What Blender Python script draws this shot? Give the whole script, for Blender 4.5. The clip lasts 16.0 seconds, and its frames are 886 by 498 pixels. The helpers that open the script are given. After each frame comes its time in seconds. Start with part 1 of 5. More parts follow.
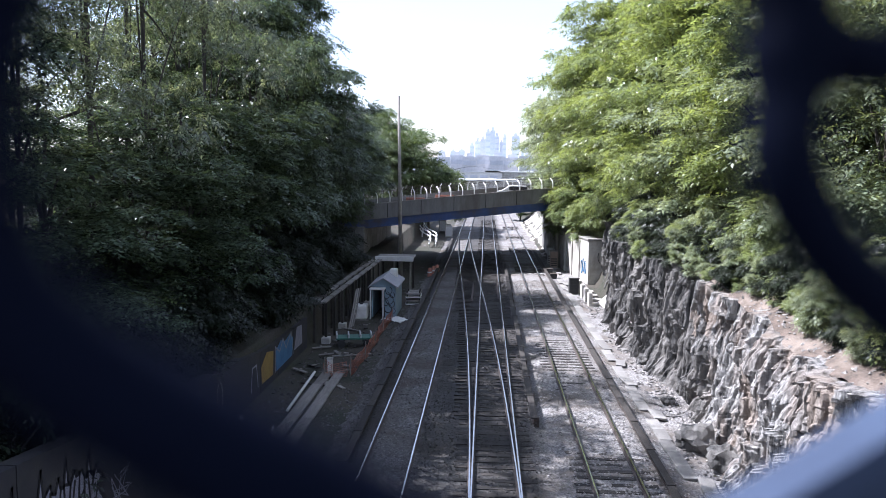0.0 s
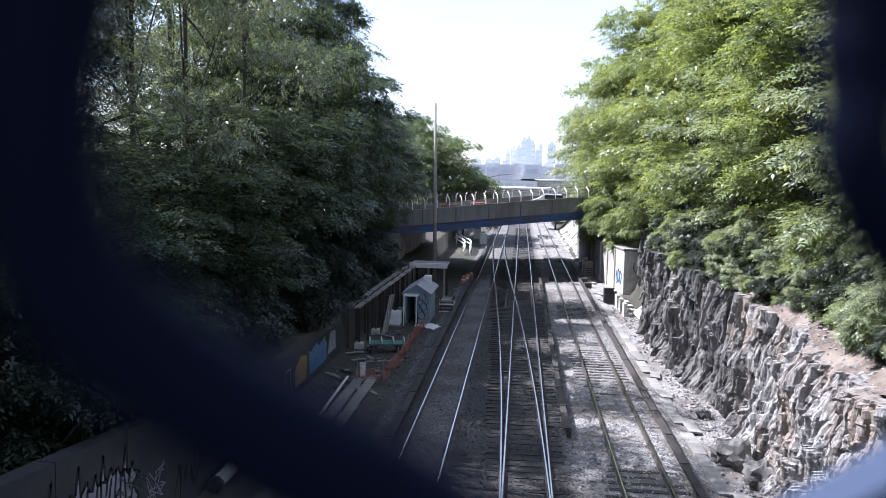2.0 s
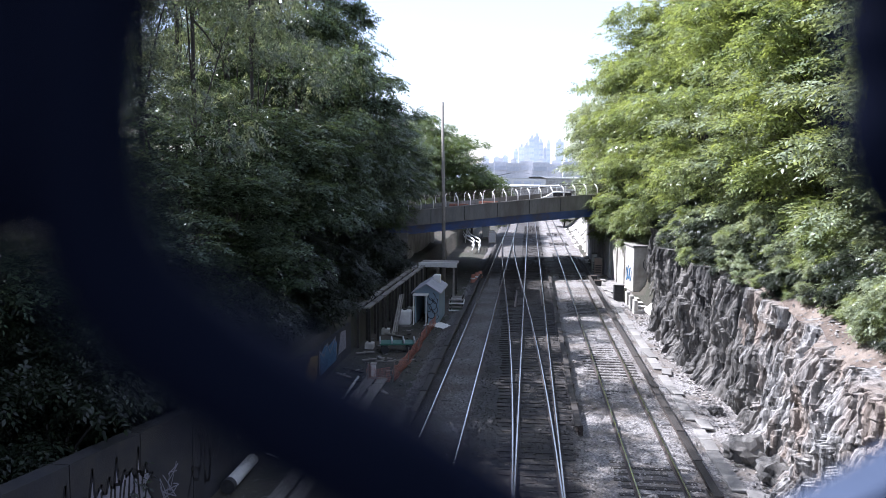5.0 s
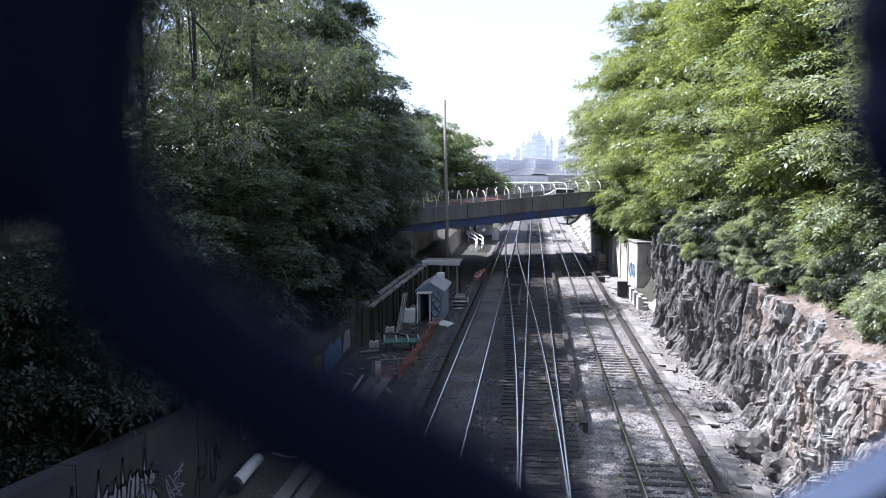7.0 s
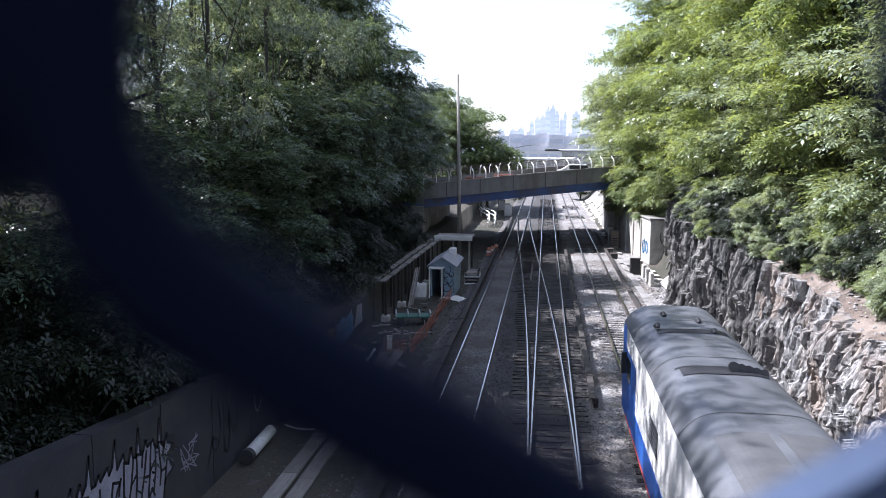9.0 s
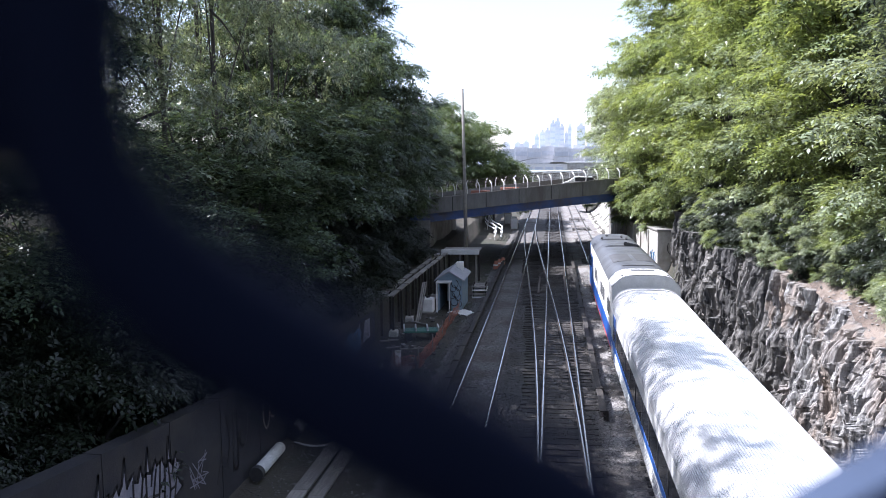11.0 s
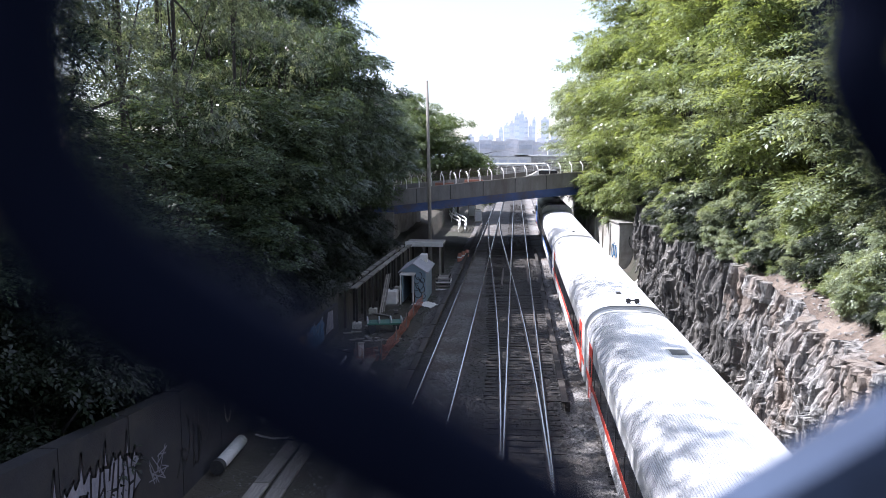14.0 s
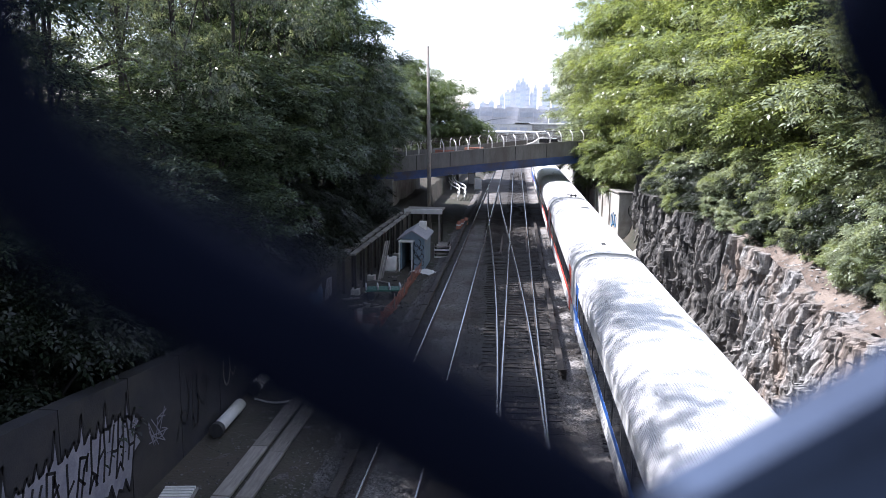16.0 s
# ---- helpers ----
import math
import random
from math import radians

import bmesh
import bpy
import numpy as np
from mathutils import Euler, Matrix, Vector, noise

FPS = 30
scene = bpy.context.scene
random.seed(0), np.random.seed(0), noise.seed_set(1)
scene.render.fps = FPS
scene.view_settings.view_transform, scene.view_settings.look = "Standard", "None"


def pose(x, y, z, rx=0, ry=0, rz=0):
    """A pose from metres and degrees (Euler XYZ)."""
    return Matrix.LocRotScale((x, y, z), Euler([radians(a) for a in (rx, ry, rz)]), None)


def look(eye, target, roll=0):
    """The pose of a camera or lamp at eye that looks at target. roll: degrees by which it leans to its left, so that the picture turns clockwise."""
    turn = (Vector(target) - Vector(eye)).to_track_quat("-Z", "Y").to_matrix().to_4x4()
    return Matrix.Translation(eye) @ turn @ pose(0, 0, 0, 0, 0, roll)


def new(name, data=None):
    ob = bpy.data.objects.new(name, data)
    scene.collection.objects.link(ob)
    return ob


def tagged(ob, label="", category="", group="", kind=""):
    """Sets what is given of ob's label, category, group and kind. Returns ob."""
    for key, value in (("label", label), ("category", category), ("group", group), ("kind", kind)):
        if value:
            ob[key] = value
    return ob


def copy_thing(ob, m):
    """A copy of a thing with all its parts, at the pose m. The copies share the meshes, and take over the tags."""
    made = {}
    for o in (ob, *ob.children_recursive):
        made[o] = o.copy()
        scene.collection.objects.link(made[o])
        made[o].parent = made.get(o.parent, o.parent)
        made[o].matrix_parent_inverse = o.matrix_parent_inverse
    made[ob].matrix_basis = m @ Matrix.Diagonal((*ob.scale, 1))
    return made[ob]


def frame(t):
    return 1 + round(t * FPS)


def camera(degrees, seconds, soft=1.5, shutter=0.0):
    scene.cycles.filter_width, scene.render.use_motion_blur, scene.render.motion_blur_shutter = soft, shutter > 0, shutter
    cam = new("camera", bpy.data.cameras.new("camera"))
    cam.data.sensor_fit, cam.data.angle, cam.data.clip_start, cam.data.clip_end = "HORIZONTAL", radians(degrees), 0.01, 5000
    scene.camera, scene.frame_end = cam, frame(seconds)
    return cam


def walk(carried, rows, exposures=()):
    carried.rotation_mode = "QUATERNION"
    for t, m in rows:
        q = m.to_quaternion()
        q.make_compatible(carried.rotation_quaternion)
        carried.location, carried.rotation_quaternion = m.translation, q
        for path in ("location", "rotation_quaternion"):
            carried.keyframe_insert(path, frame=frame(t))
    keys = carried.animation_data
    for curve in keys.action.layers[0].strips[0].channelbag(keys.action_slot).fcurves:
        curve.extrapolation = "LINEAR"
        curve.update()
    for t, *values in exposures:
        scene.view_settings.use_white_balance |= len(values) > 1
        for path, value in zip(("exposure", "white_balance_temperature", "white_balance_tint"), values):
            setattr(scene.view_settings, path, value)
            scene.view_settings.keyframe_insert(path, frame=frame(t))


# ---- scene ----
# camera, held at a chain-link fence on an overbridge
cam = camera(59.0, 16.0, soft=0.4)
cam.data.dof.use_dof, cam.data.dof.focus_distance, cam.data.dof.aperture_fstop = True, 55.0, 6.0
PATH = [
    (0, 0.0012, 0.0000, 9.7018, 84.11, 3.08, 0.70),
    (0.5, -0.0003, 0.0002, 9.7009, 84.69, 4.27, 0.58),
    (1, -0.0007, 0.0004, 9.7003, 85.13, 4.51, 1.18),
    (1.5, -0.0010, 0.0005, 9.7005, 84.63, 5.51, 1.00),
    (2, -0.0014, 0.0001, 9.7004, 84.60, 5.60, 1.35),
    (2.5, -0.0018, -0.0004, 9.7004, 84.61, 5.60, 1.30),
    (3, -0.0022, -0.0008, 9.7003, 84.59, 5.54, 0.73),
    (3.5, -0.0027, -0.0013, 9.7003, 84.56, 5.84, 0.61),
    (6, -0.0033, -0.0011, 9.6996, 84.47, 6.43, 0.42),
    (6.5, -0.0034, -0.0010, 9.6995, 84.41, 6.24, 0.00),
    (7, -0.0035, -0.0010, 9.6993, 84.38, 6.50, 0.03),
    (7.5, -0.0034, -0.0005, 9.6989, 84.42, 7.61, 0.16),
    (8, -0.0034, 0.0001, 9.6984, 83.85, 7.68, 0.01),
    (8.5, -0.0033, 0.0006, 9.6980, 82.50, 7.31, 0.41),
    (11, -0.0029, 0.0032, 9.6957, 83.60, 7.90, -0.57),
    (11.5, -0.0028, 0.0026, 9.6960, 83.84, 6.94, -0.38),
    (12, -0.0027, 0.0019, 9.6964, 83.91, 6.32, -0.20),
    (12.5, -0.0026, 0.0012, 9.6967, 83.94, 5.13, 0.02),
    (13, -0.0021, 0.0014, 9.6965, 83.79, 5.34, -0.07),
    (13.5, -0.0017, 0.0015, 9.6962, 83.48, 5.05, 0.15),
    (14, -0.0013, 0.0017, 9.6960, 83.01, 5.25, 0.01),
    (14.5, -0.0009, 0.0019, 9.6957, 82.00, 4.75, 0.52),
    (15, -0.0006, 0.0027, 9.6949, 81.29, 5.00, 0.38),
    (15.5, -0.0003, 0.0035, 9.6940, 80.79, 5.01, 1.08),
    (16, -0.0000, 0.0043, 9.6932, 80.64, 5.16, 0.68),
]
walk(cam, [(t, pose(x, y, z, rx, 0, rz) @ pose(0, 0, 0, 0, 0, roll)) for t, x, y, z, rx, rz, roll in PATH],
     exposures=[(0, 1.64, 5600, 18), (10, 1.62, 5650, 18), (16, 1.56, 5800, 18)])

# sky and sun: high sun from the west side of the cutting
SUN_EL, SUN_AZ = radians(51.5), radians(-79)      # azimuth from +y towards +x
world = bpy.data.worlds.new("world")
scene.world = world
world.use_nodes = True
sky = world.node_tree.nodes.new("ShaderNodeTexSky")
sky.sky_type, sky.sun_disc, sky.sun_elevation, sky.sun_rotation = "NISHITA", False, SUN_EL, SUN_AZ
sky.dust_density, sky.air_density = 0.4, 1.2
back = world.node_tree.nodes["Background"]
back.inputs["Strength"].default_value = 0.076
haze = world.node_tree.nodes.new("ShaderNodeMix")     # thin bright haze over the whole sky
haze.data_type = "RGBA"
haze.inputs["Factor"].default_value, haze.inputs["B"].default_value = 0.4, (6.3, 6.4, 6.7, 1)
world.node_tree.links.new(sky.outputs[0], haze.inputs["A"])
world.node_tree.links.new(haze.outputs["Result"], back.inputs[0])
sun = new("sun", bpy.data.lights.new("sun", "SUN"))
sun.data.energy, sun.data.angle, sun.data.color = 5.0, radians(0.53), (1.0, 0.95, 0.87)
SUN_DIR = Vector((math.sin(SUN_AZ) * math.cos(SUN_EL), math.cos(SUN_AZ) * math.cos(SUN_EL), math.sin(SUN_EL)))
sun.matrix_world = look((0, 0, 60), Vector((0, 0, 60)) - SUN_DIR)


# ---- materials ----
def material(name, c1, c2, scale=3.0, rough=0.8, metal=0.0, bump=0.3, fine=40.0, stretch=(1, 1, 1), rnd=0.0,
             c3=None, big=0.25, trans=0.0, bump_dist=0.02, island=False, spec=0.5):
    """Two-scale noise material: c1/c2 mixed at `scale`, c3 as larger stains, fine grain as bump."""
    m = bpy.data.materials.new(name)
    m.use_nodes = True
    nt = m.node_tree
    n, l = nt.nodes, nt.links
    bsdf = n["Principled BSDF"]
    co = n.new("ShaderNodeTexCoord")
    mp = n.new("ShaderNodeMapping")
    mp.inputs["Scale"].default_value = stretch
    l.new(co.outputs["Object"], mp.inputs["Vector"])

    def noise_at(s, detail=5, r=0.6):
        t = n.new("ShaderNodeTexNoise")
        t.inputs["Scale"].default_value, t.inputs["Detail"].default_value, t.inputs["Roughness"].default_value = s, detail, r
        l.new(mp.outputs[0], t.inputs["Vector"])
        return t

    def ramp(src, a, b):
        r = n.new("ShaderNodeMapRange")
        r.inputs["From Min"].default_value, r.inputs["From Max"].default_value = a, b
        l.new(src, r.inputs["Value"])
        return r.outputs[0]

    def mix(fac, a, b, kind="MIX"):
        x = n.new("ShaderNodeMix")
        x.data_type, x.blend_type = "RGBA", kind
        for sock, v in ((x.inputs["Factor"], fac), (x.inputs["A"], a), (x.inputs["B"], b)):
            if isinstance(v, (tuple, float, int)):
                sock.default_value = (*v, 1) if isinstance(v, tuple) else v
            else:
                l.new(v, sock)
        return x.outputs["Result"]

    mid = noise_at(scale)
    col = mix(ramp(mid.outputs["Fac"], 0.35, 0.65), c1, c2)
    if c3:
        large = noise_at(big, 4)
        col = mix(ramp(large.outputs["Fac"], 0.45, 0.62), col, c3)
    grain = noise_at(fine, 3, 0.7)
    g = n.new("ShaderNodeMapRange")
    g.inputs["To Min"].default_value, g.inputs["To Max"].default_value = 0.72, 1.25
    l.new(grain.outputs["Fac"], g.inputs["Value"])
    col = mix(1.0, col, g.outputs[0], "MULTIPLY")
    if rnd:
        info = n.new("ShaderNodeNewGeometry") if island else n.new("ShaderNodeObjectInfo")
        out = info.outputs["Random Per Island"] if island else info.outputs["Random"]
        v = n.new("ShaderNodeMapRange")
        v.inputs["To Min"].default_value, v.inputs["To Max"].default_value = 1 - rnd, 1 + rnd
        l.new(out, v.inputs["Value"])
        col = mix(1.0, col, v.outputs[0], "MULTIPLY")
    l.new(col, bsdf.inputs["Base Color"])
    bsdf.inputs["Roughness"].default_value, bsdf.inputs["Metallic"].default_value = rough, metal
    bsdf.inputs["Specular IOR Level"].default_value = spec
    if bump:
        b = n.new("ShaderNodeBump")
        b.inputs["Strength"].default_value, b.inputs["Distance"].default_value = bump, bump_dist
        l.new(grain.outputs["Fac"], b.inputs["Height"])
        l.new(b.outputs[0], bsdf.inputs["Normal"])
    if trans:
        tr = n.new("ShaderNodeBsdfTranslucent")
        ms = n.new("ShaderNodeMixShader")
        ms.inputs[0].default_value = trans
        warm = mix(1.0, col, (1.25, 1.2, 0.55), "MULTIPLY")
        l.new(warm, tr.inputs["Color"])
        l.new(bsdf.outputs[0], ms.inputs[1])
        l.new(tr.outputs[0], ms.inputs[2])
        l.new(ms.outputs[0], n["Material Output"].inputs["Surface"])
    return m


M_GROUND = material("soil and weeds", (0.045, 0.038, 0.03), (0.026, 0.031, 0.017), 0.8, 0.95, fine=9, bump=0.6, bump_dist=0.08, c3=(0.062, 0.052, 0.04), big=0.12)
M_BALLAST = material("track ballast", (0.075, 0.073, 0.073), (0.36, 0.355, 0.35), 11.0, 0.9, fine=16, bump=1.0, bump_dist=0.06, c3=(0.13, 0.115, 0.1), big=0.35)
M_STONE = material("ballast stone", (0.17, 0.165, 0.16), (0.31, 0.30, 0.29), 5.0, 0.9, fine=30, rnd=0.45, island=True)
M_GRAVEL = material("dark brown gravel", (0.06, 0.056, 0.052), (0.12, 0.115, 0.11), 5.0, 0.9, fine=30, rnd=0.45, island=True)
M_TIE = material("creosoted timber", (0.016, 0.0135, 0.012), (0.042, 0.036, 0.031), 6, 0.85, fine=25, stretch=(1, 8, 1), rnd=0.4)
M_RAILSIDE = material("rusty steel", (0.052, 0.041, 0.036), (0.088, 0.070, 0.060), 8, 0.7, 0.3, fine=60)
M_RAILHEAD = material("polished steel", (0.50, 0.49, 0.48), (0.60, 0.59, 0.58), 2, 0.25, 1.0, bump=0.02, fine=90)
M_CONC = material("weathered concrete", (0.25, 0.24, 0.225), (0.18, 0.172, 0.16), 1.6, 0.9, fine=22, c3=(0.13, 0.122, 0.11), big=0.5, bump=0.35)
# kept dark so the unseen deck bounces little light
M_DECKDARK = material("dark low-bounce deck", (0.035, 0.034, 0.034), (0.055, 0.054, 0.053), 4.0, 0.9, fine=60, c3=(0.028, 0.027, 0.027), big=0.6, bump=0.5)
M_CONCPALE = material("pale concrete", (0.50, 0.48, 0.44), (0.40, 0.385, 0.35), 2.2, 0.9, fine=25, c3=(0.3, 0.28, 0.25), big=0.6, rnd=0.12)
M_BRIDGECONC = material("stained bridge concrete", (0.20, 0.197, 0.195), (0.14, 0.137, 0.135), 0.7, 0.9, fine=12, stretch=(1, 1, 0.25), c3=(0.115, 0.105, 0.095), big=0.4)
M_BLUESTEEL = material("blue painted steel", (0.035, 0.07, 0.20), (0.05, 0.09, 0.24), 2, 0.5, fine=30, bump=0.1, c3=(0.06, 0.06, 0.09), big=0.5)
M_GALV = material("galvanised steel", (0.48, 0.49, 0.50), (0.58, 0.59, 0.60), 5, 0.45, 0.6, fine=60, bump=0.05)
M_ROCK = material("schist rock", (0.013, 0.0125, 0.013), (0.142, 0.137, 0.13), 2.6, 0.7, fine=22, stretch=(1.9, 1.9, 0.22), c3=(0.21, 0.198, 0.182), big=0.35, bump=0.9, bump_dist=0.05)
M_ROCKPALE = material("pale schist", (0.05, 0.048, 0.047), (0.45, 0.44, 0.425), 3.6, 0.85, fine=26, stretch=(1.9, 1.9, 0.28), c3=(0.26, 0.215, 0.18), big=0.45, bump=0.9, bump_dist=0.05)
# wall colour kept near black to paint in the tree shade
M_WALL = material("blue grey wall darkened for shade", (0.030, 0.0295, 0.036), (0.022, 0.0218, 0.026), 1.2, 0.9, fine=18, c3=(0.042, 0.038, 0.037), big=0.45, bump=0.3)
M_SOIL = material("brown stony soil", (0.17, 0.13, 0.105), (0.085, 0.068, 0.056), 4.0, 0.95, fine=22, bump=1.0, bump_dist=0.08, c3=(0.25, 0.205, 0.17), big=0.9)
M_LID = material("dusty concrete lids", (0.25, 0.24, 0.225), (0.165, 0.158, 0.148), 2.2, 0.9, fine=25, c3=(0.17, 0.16, 0.15), big=0.8, rnd=0.2)
# base colour paled to put backlight and glare into the leaves
M_LEAFTHIN = material("leaves paled for backlight", (0.12, 0.145, 0.122), (0.175, 0.20, 0.17), 0.5, 0.26, fine=5, bump=0, rnd=0.55, island=True, trans=0.5)
M_BARK = material("bark", (0.03, 0.026, 0.022), (0.062, 0.054, 0.047), 6, 0.95, fine=20, stretch=(1, 1, 0.2), bump=0.6)
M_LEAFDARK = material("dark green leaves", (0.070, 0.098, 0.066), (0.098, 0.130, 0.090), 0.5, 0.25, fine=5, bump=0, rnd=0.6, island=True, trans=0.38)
M_LEAFLIGHT = material("yellow green leaves", (0.225, 0.265, 0.105), (0.165, 0.21, 0.115), 0.3, 0.34, fine=5, bump=0, rnd=0.55, island=True, trans=0.44)
M_LEAFGREY = material("grey green leaves", (0.185, 0.225, 0.145), (0.245, 0.28, 0.19), 0.5, 0.32, fine=5, bump=0, rnd=0.6, island=True, trans=0.4)
# base colour lowered to put the bank's shade into these leaves
M_LEAFSHADE = material("leaves darkened for shade", (0.014, 0.021, 0.0115), (0.021, 0.030, 0.016), 0.5, 0.42, fine=5, bump=0, rnd=0.6, island=True, trans=0.3)
M_LEAFMID = material("mid green leaves", (0.08, 0.115, 0.045), (0.10, 0.135, 0.055), 0.5, 0.4, fine=5, bump=0, rnd=0.5, island=True, trans=0.34)
M_WOOD = material("weathered planks", (0.17, 0.155, 0.14), (0.26, 0.24, 0.215), 3, 0.85, fine=25, stretch=(4, 0.6, 1), rnd=0.25)
M_WHITE = material("off-white paint", (0.70, 0.69, 0.66), (0.60, 0.59, 0.56), 3, 0.6, fine=30, bump=0.1)
M_ROOFDARK = material("dark grey roof panels", (0.05, 0.05, 0.053), (0.07, 0.07, 0.072), 2, 0.6, fine=20, bump=0.1)
M_DARK = material("dark rubber", (0.02, 0.02, 0.022), (0.035, 0.035, 0.035), 4, 0.7, fine=30)
M_FENCE = material("dark coated fence wire", (0.0024, 0.0034, 0.0088), (0.0029, 0.0041, 0.0104), 60, 0.6, 0.0, fine=900, bump=0.05, spec=0.02)
M_PIPE = material("blue grey painted steel", (0.040, 0.056, 0.094), (0.046, 0.063, 0.104), 12, 0.5, 0.0, fine=200, bump=0.1, c3=(0.034, 0.046, 0.078), big=9, spec=0.15)
M_COACH = material("fluted stainless steel", (0.56, 0.56, 0.57), (0.64, 0.64, 0.645), 1.2, 0.42, 0.4, fine=20, bump=0.02, stretch=(3, 0.3, 1))
M_ROOFCAP = material("bare steel roof cap", (0.68, 0.68, 0.675), (0.76, 0.76, 0.755), 1.2, 0.45, 0.35, fine=20, bump=0.02)
M_LOCOROOF = material("dull grey loco roof", (0.080, 0.084, 0.094), (0.108, 0.112, 0.122), 1.0, 0.5, 0.15, fine=18, bump=0.05, c3=(0.065, 0.068, 0.074), big=0.7)
M_BLUE = material("railway blue paint", (0.02, 0.09, 0.35), (0.03, 0.11, 0.40), 2, 0.35, fine=30, bump=0.02)
M_RED = material("railway red paint", (0.55, 0.05, 0.03), (0.62, 0.07, 0.04), 2, 0.35, fine=30, bump=0.02)
M_GLASS = material("dark tinted glazing", (0.012, 0.014, 0.018), (0.02, 0.022, 0.028), 2, 0.08, fine=10, bump=0)
M_ORANGE = material("faded orange plastic", (0.40, 0.15, 0.10), (0.32, 0.14, 0.10), 4, 0.7, fine=30, bump=0)
M_HUT = material("pale blue painted boards", (0.20, 0.27, 0.33), (0.25, 0.32, 0.38), 2, 0.7, fine=25, bump=0.1)
M_HUTROOF = material("grey shingle", (0.28, 0.28, 0.30), (0.35, 0.35, 0.37), 5, 0.9, fine=30)
M_GRAFBLUE = material("cyan blue spray paint", (0.04, 0.12, 0.24), (0.07, 0.18, 0.32), 1.5, 0.6, fine=20, bump=0)
M_GRAFYEL = material("ochre spray paint", (0.30, 0.20, 0.05), (0.22, 0.14, 0.04), 1.5, 0.6, fine=20, bump=0)
M_GRAFPALE = material("pale lilac spray paint", (0.27, 0.26, 0.295), (0.20, 0.197, 0.235), 3, 0.6, fine=20, bump=0)
M_GRAFTAN = material("pale tan spray paint", (0.34, 0.30, 0.24), (0.27, 0.235, 0.19), 3, 0.6, fine=20, bump=0)
M_GRAFBLACK = material("black spray paint", (0.008, 0.008, 0.011), (0.014, 0.013, 0.015), 3, 0.6, fine=20, bump=0)
# the haze of distance is put into these three base colours
M_CITY = material("masonry paled for haze", (0.56, 0.56, 0.59), (0.64, 0.64, 0.66), 0.02, 0.9, fine=0.3, bump=0, rnd=0.08)
M_CITYWIN = material("window bands paled for haze", (0.49, 0.51, 0.56), (0.53, 0.55, 0.60), 0.02, 0.6, fine=0.3, bump=0)
M_HILL = material("wooded hill paled for haze", (0.42, 0.50, 0.56), (0.48, 0.55, 0.60), 0.02, 1.0, fine=0.12, bump=0)
M_BRICKBROWN = material("brown brick", (0.22, 0.17, 0.14), (0.27, 0.21, 0.17), 0.5, 0.9, fine=8)
M_GREEN = material("green painted steel", (0.03, 0.12, 0.09), (0.05, 0.15, 0.11), 3, 0.5, fine=30, bump=0.05)


def shade_bands(m, stops, wander=0.7):
    """Grime and tree shade along the tracks, put into the colour: darkens a material in bands across x, with wandering
    edges.
    """
    n, l = m.node_tree.nodes, m.node_tree.links
    bsdf = n["Principled BSDF"]
    untinted = bsdf.inputs["Base Color"].links[0].from_socket
    co, sep, t = n.new("ShaderNodeTexCoord"), n.new("ShaderNodeSeparateXYZ"), n.new("ShaderNodeTexNoise")
    l.new(co.outputs["Object"], sep.inputs[0])
    l.new(co.outputs["Object"], t.inputs["Vector"])
    t.inputs["Scale"].default_value, t.inputs["Detail"].default_value = 1.3, 6
    w = n.new("ShaderNodeMath")
    w.operation, w.inputs[1].default_value = "MULTIPLY_ADD", wander
    l.new(t.outputs["Fac"], w.inputs[0])
    l.new(sep.outputs["X"], w.inputs[2])
    r = n.new("ShaderNodeMapRange")
    r.inputs["From Min"].default_value, r.inputs["From Max"].default_value = -9 + wander / 2, 9 + wander / 2
    l.new(w.outputs[0], r.inputs["Value"])
    ramp = n.new("ShaderNodeValToRGB")
    for i, (x, v) in enumerate(stops):
        e = ramp.color_ramp.elements[i] if i < 2 else ramp.color_ramp.elements.new(1.0)
        e.position, e.color = (x + 9) / 18, (v, v * 0.97, v * 0.95, 1)
    l.new(r.outputs[0], ramp.inputs["Fac"])
    mx = n.new("ShaderNodeMix")
    mx.data_type, mx.blend_type = "RGBA", "MULTIPLY"
    mx.inputs["Factor"].default_value = 1.0
    l.new(untinted, mx.inputs["A"])
    l.new(ramp.outputs[0], mx.inputs["B"])
    l.new(mx.outputs["Result"], bsdf.inputs["Base Color"])


# lower tones on the left and middle tracks paint in shade besides grime
BAND_TONES = ((-8.6, 0.5), (-5.1, 0.5), (-4.7, 0.26), (-4.0, 0.28), (-3.7, 0.6), (-2.4, 0.6), (-2.1, 0.25), (-0.9, 0.2), (1.7, 0.22), (2.5, 0.95), (9, 1.0))
shade_bands(M_BALLAST, BAND_TONES)
shade_bands(M_STONE, BAND_TONES)

# ---- mesh helpers ----
def mesh_of(name, bm, mat, smooth=False):
    me = bpy.data.meshes.new(name)
    bm.to_mesh(me)
    bm.free()
    me.materials.append(mat)
    if smooth:
        me.polygons.foreach_set("use_smooth", [True] * len(me.polygons))
    return me


def part(name, bm, mat, parent=None, label="", smooth=False):
    ob = new(name, mesh_of(name, bm, mat, smooth))
    ob.parent = parent
    if label:
        ob["label"] = label
    return ob


def piece(name, me, parent, m):
    """One more object on a shared mesh, under parent."""
    ob = new(name, me)
    ob.parent = parent
    ob.matrix_basis = m
    return ob


def empty(name, x=0, y=0, z=0, rz=0):
    ob = new(name)
    ob.matrix_basis = pose(x, y, z, 0, 0, rz)
    ob.empty_display_size = 0.2
    return ob


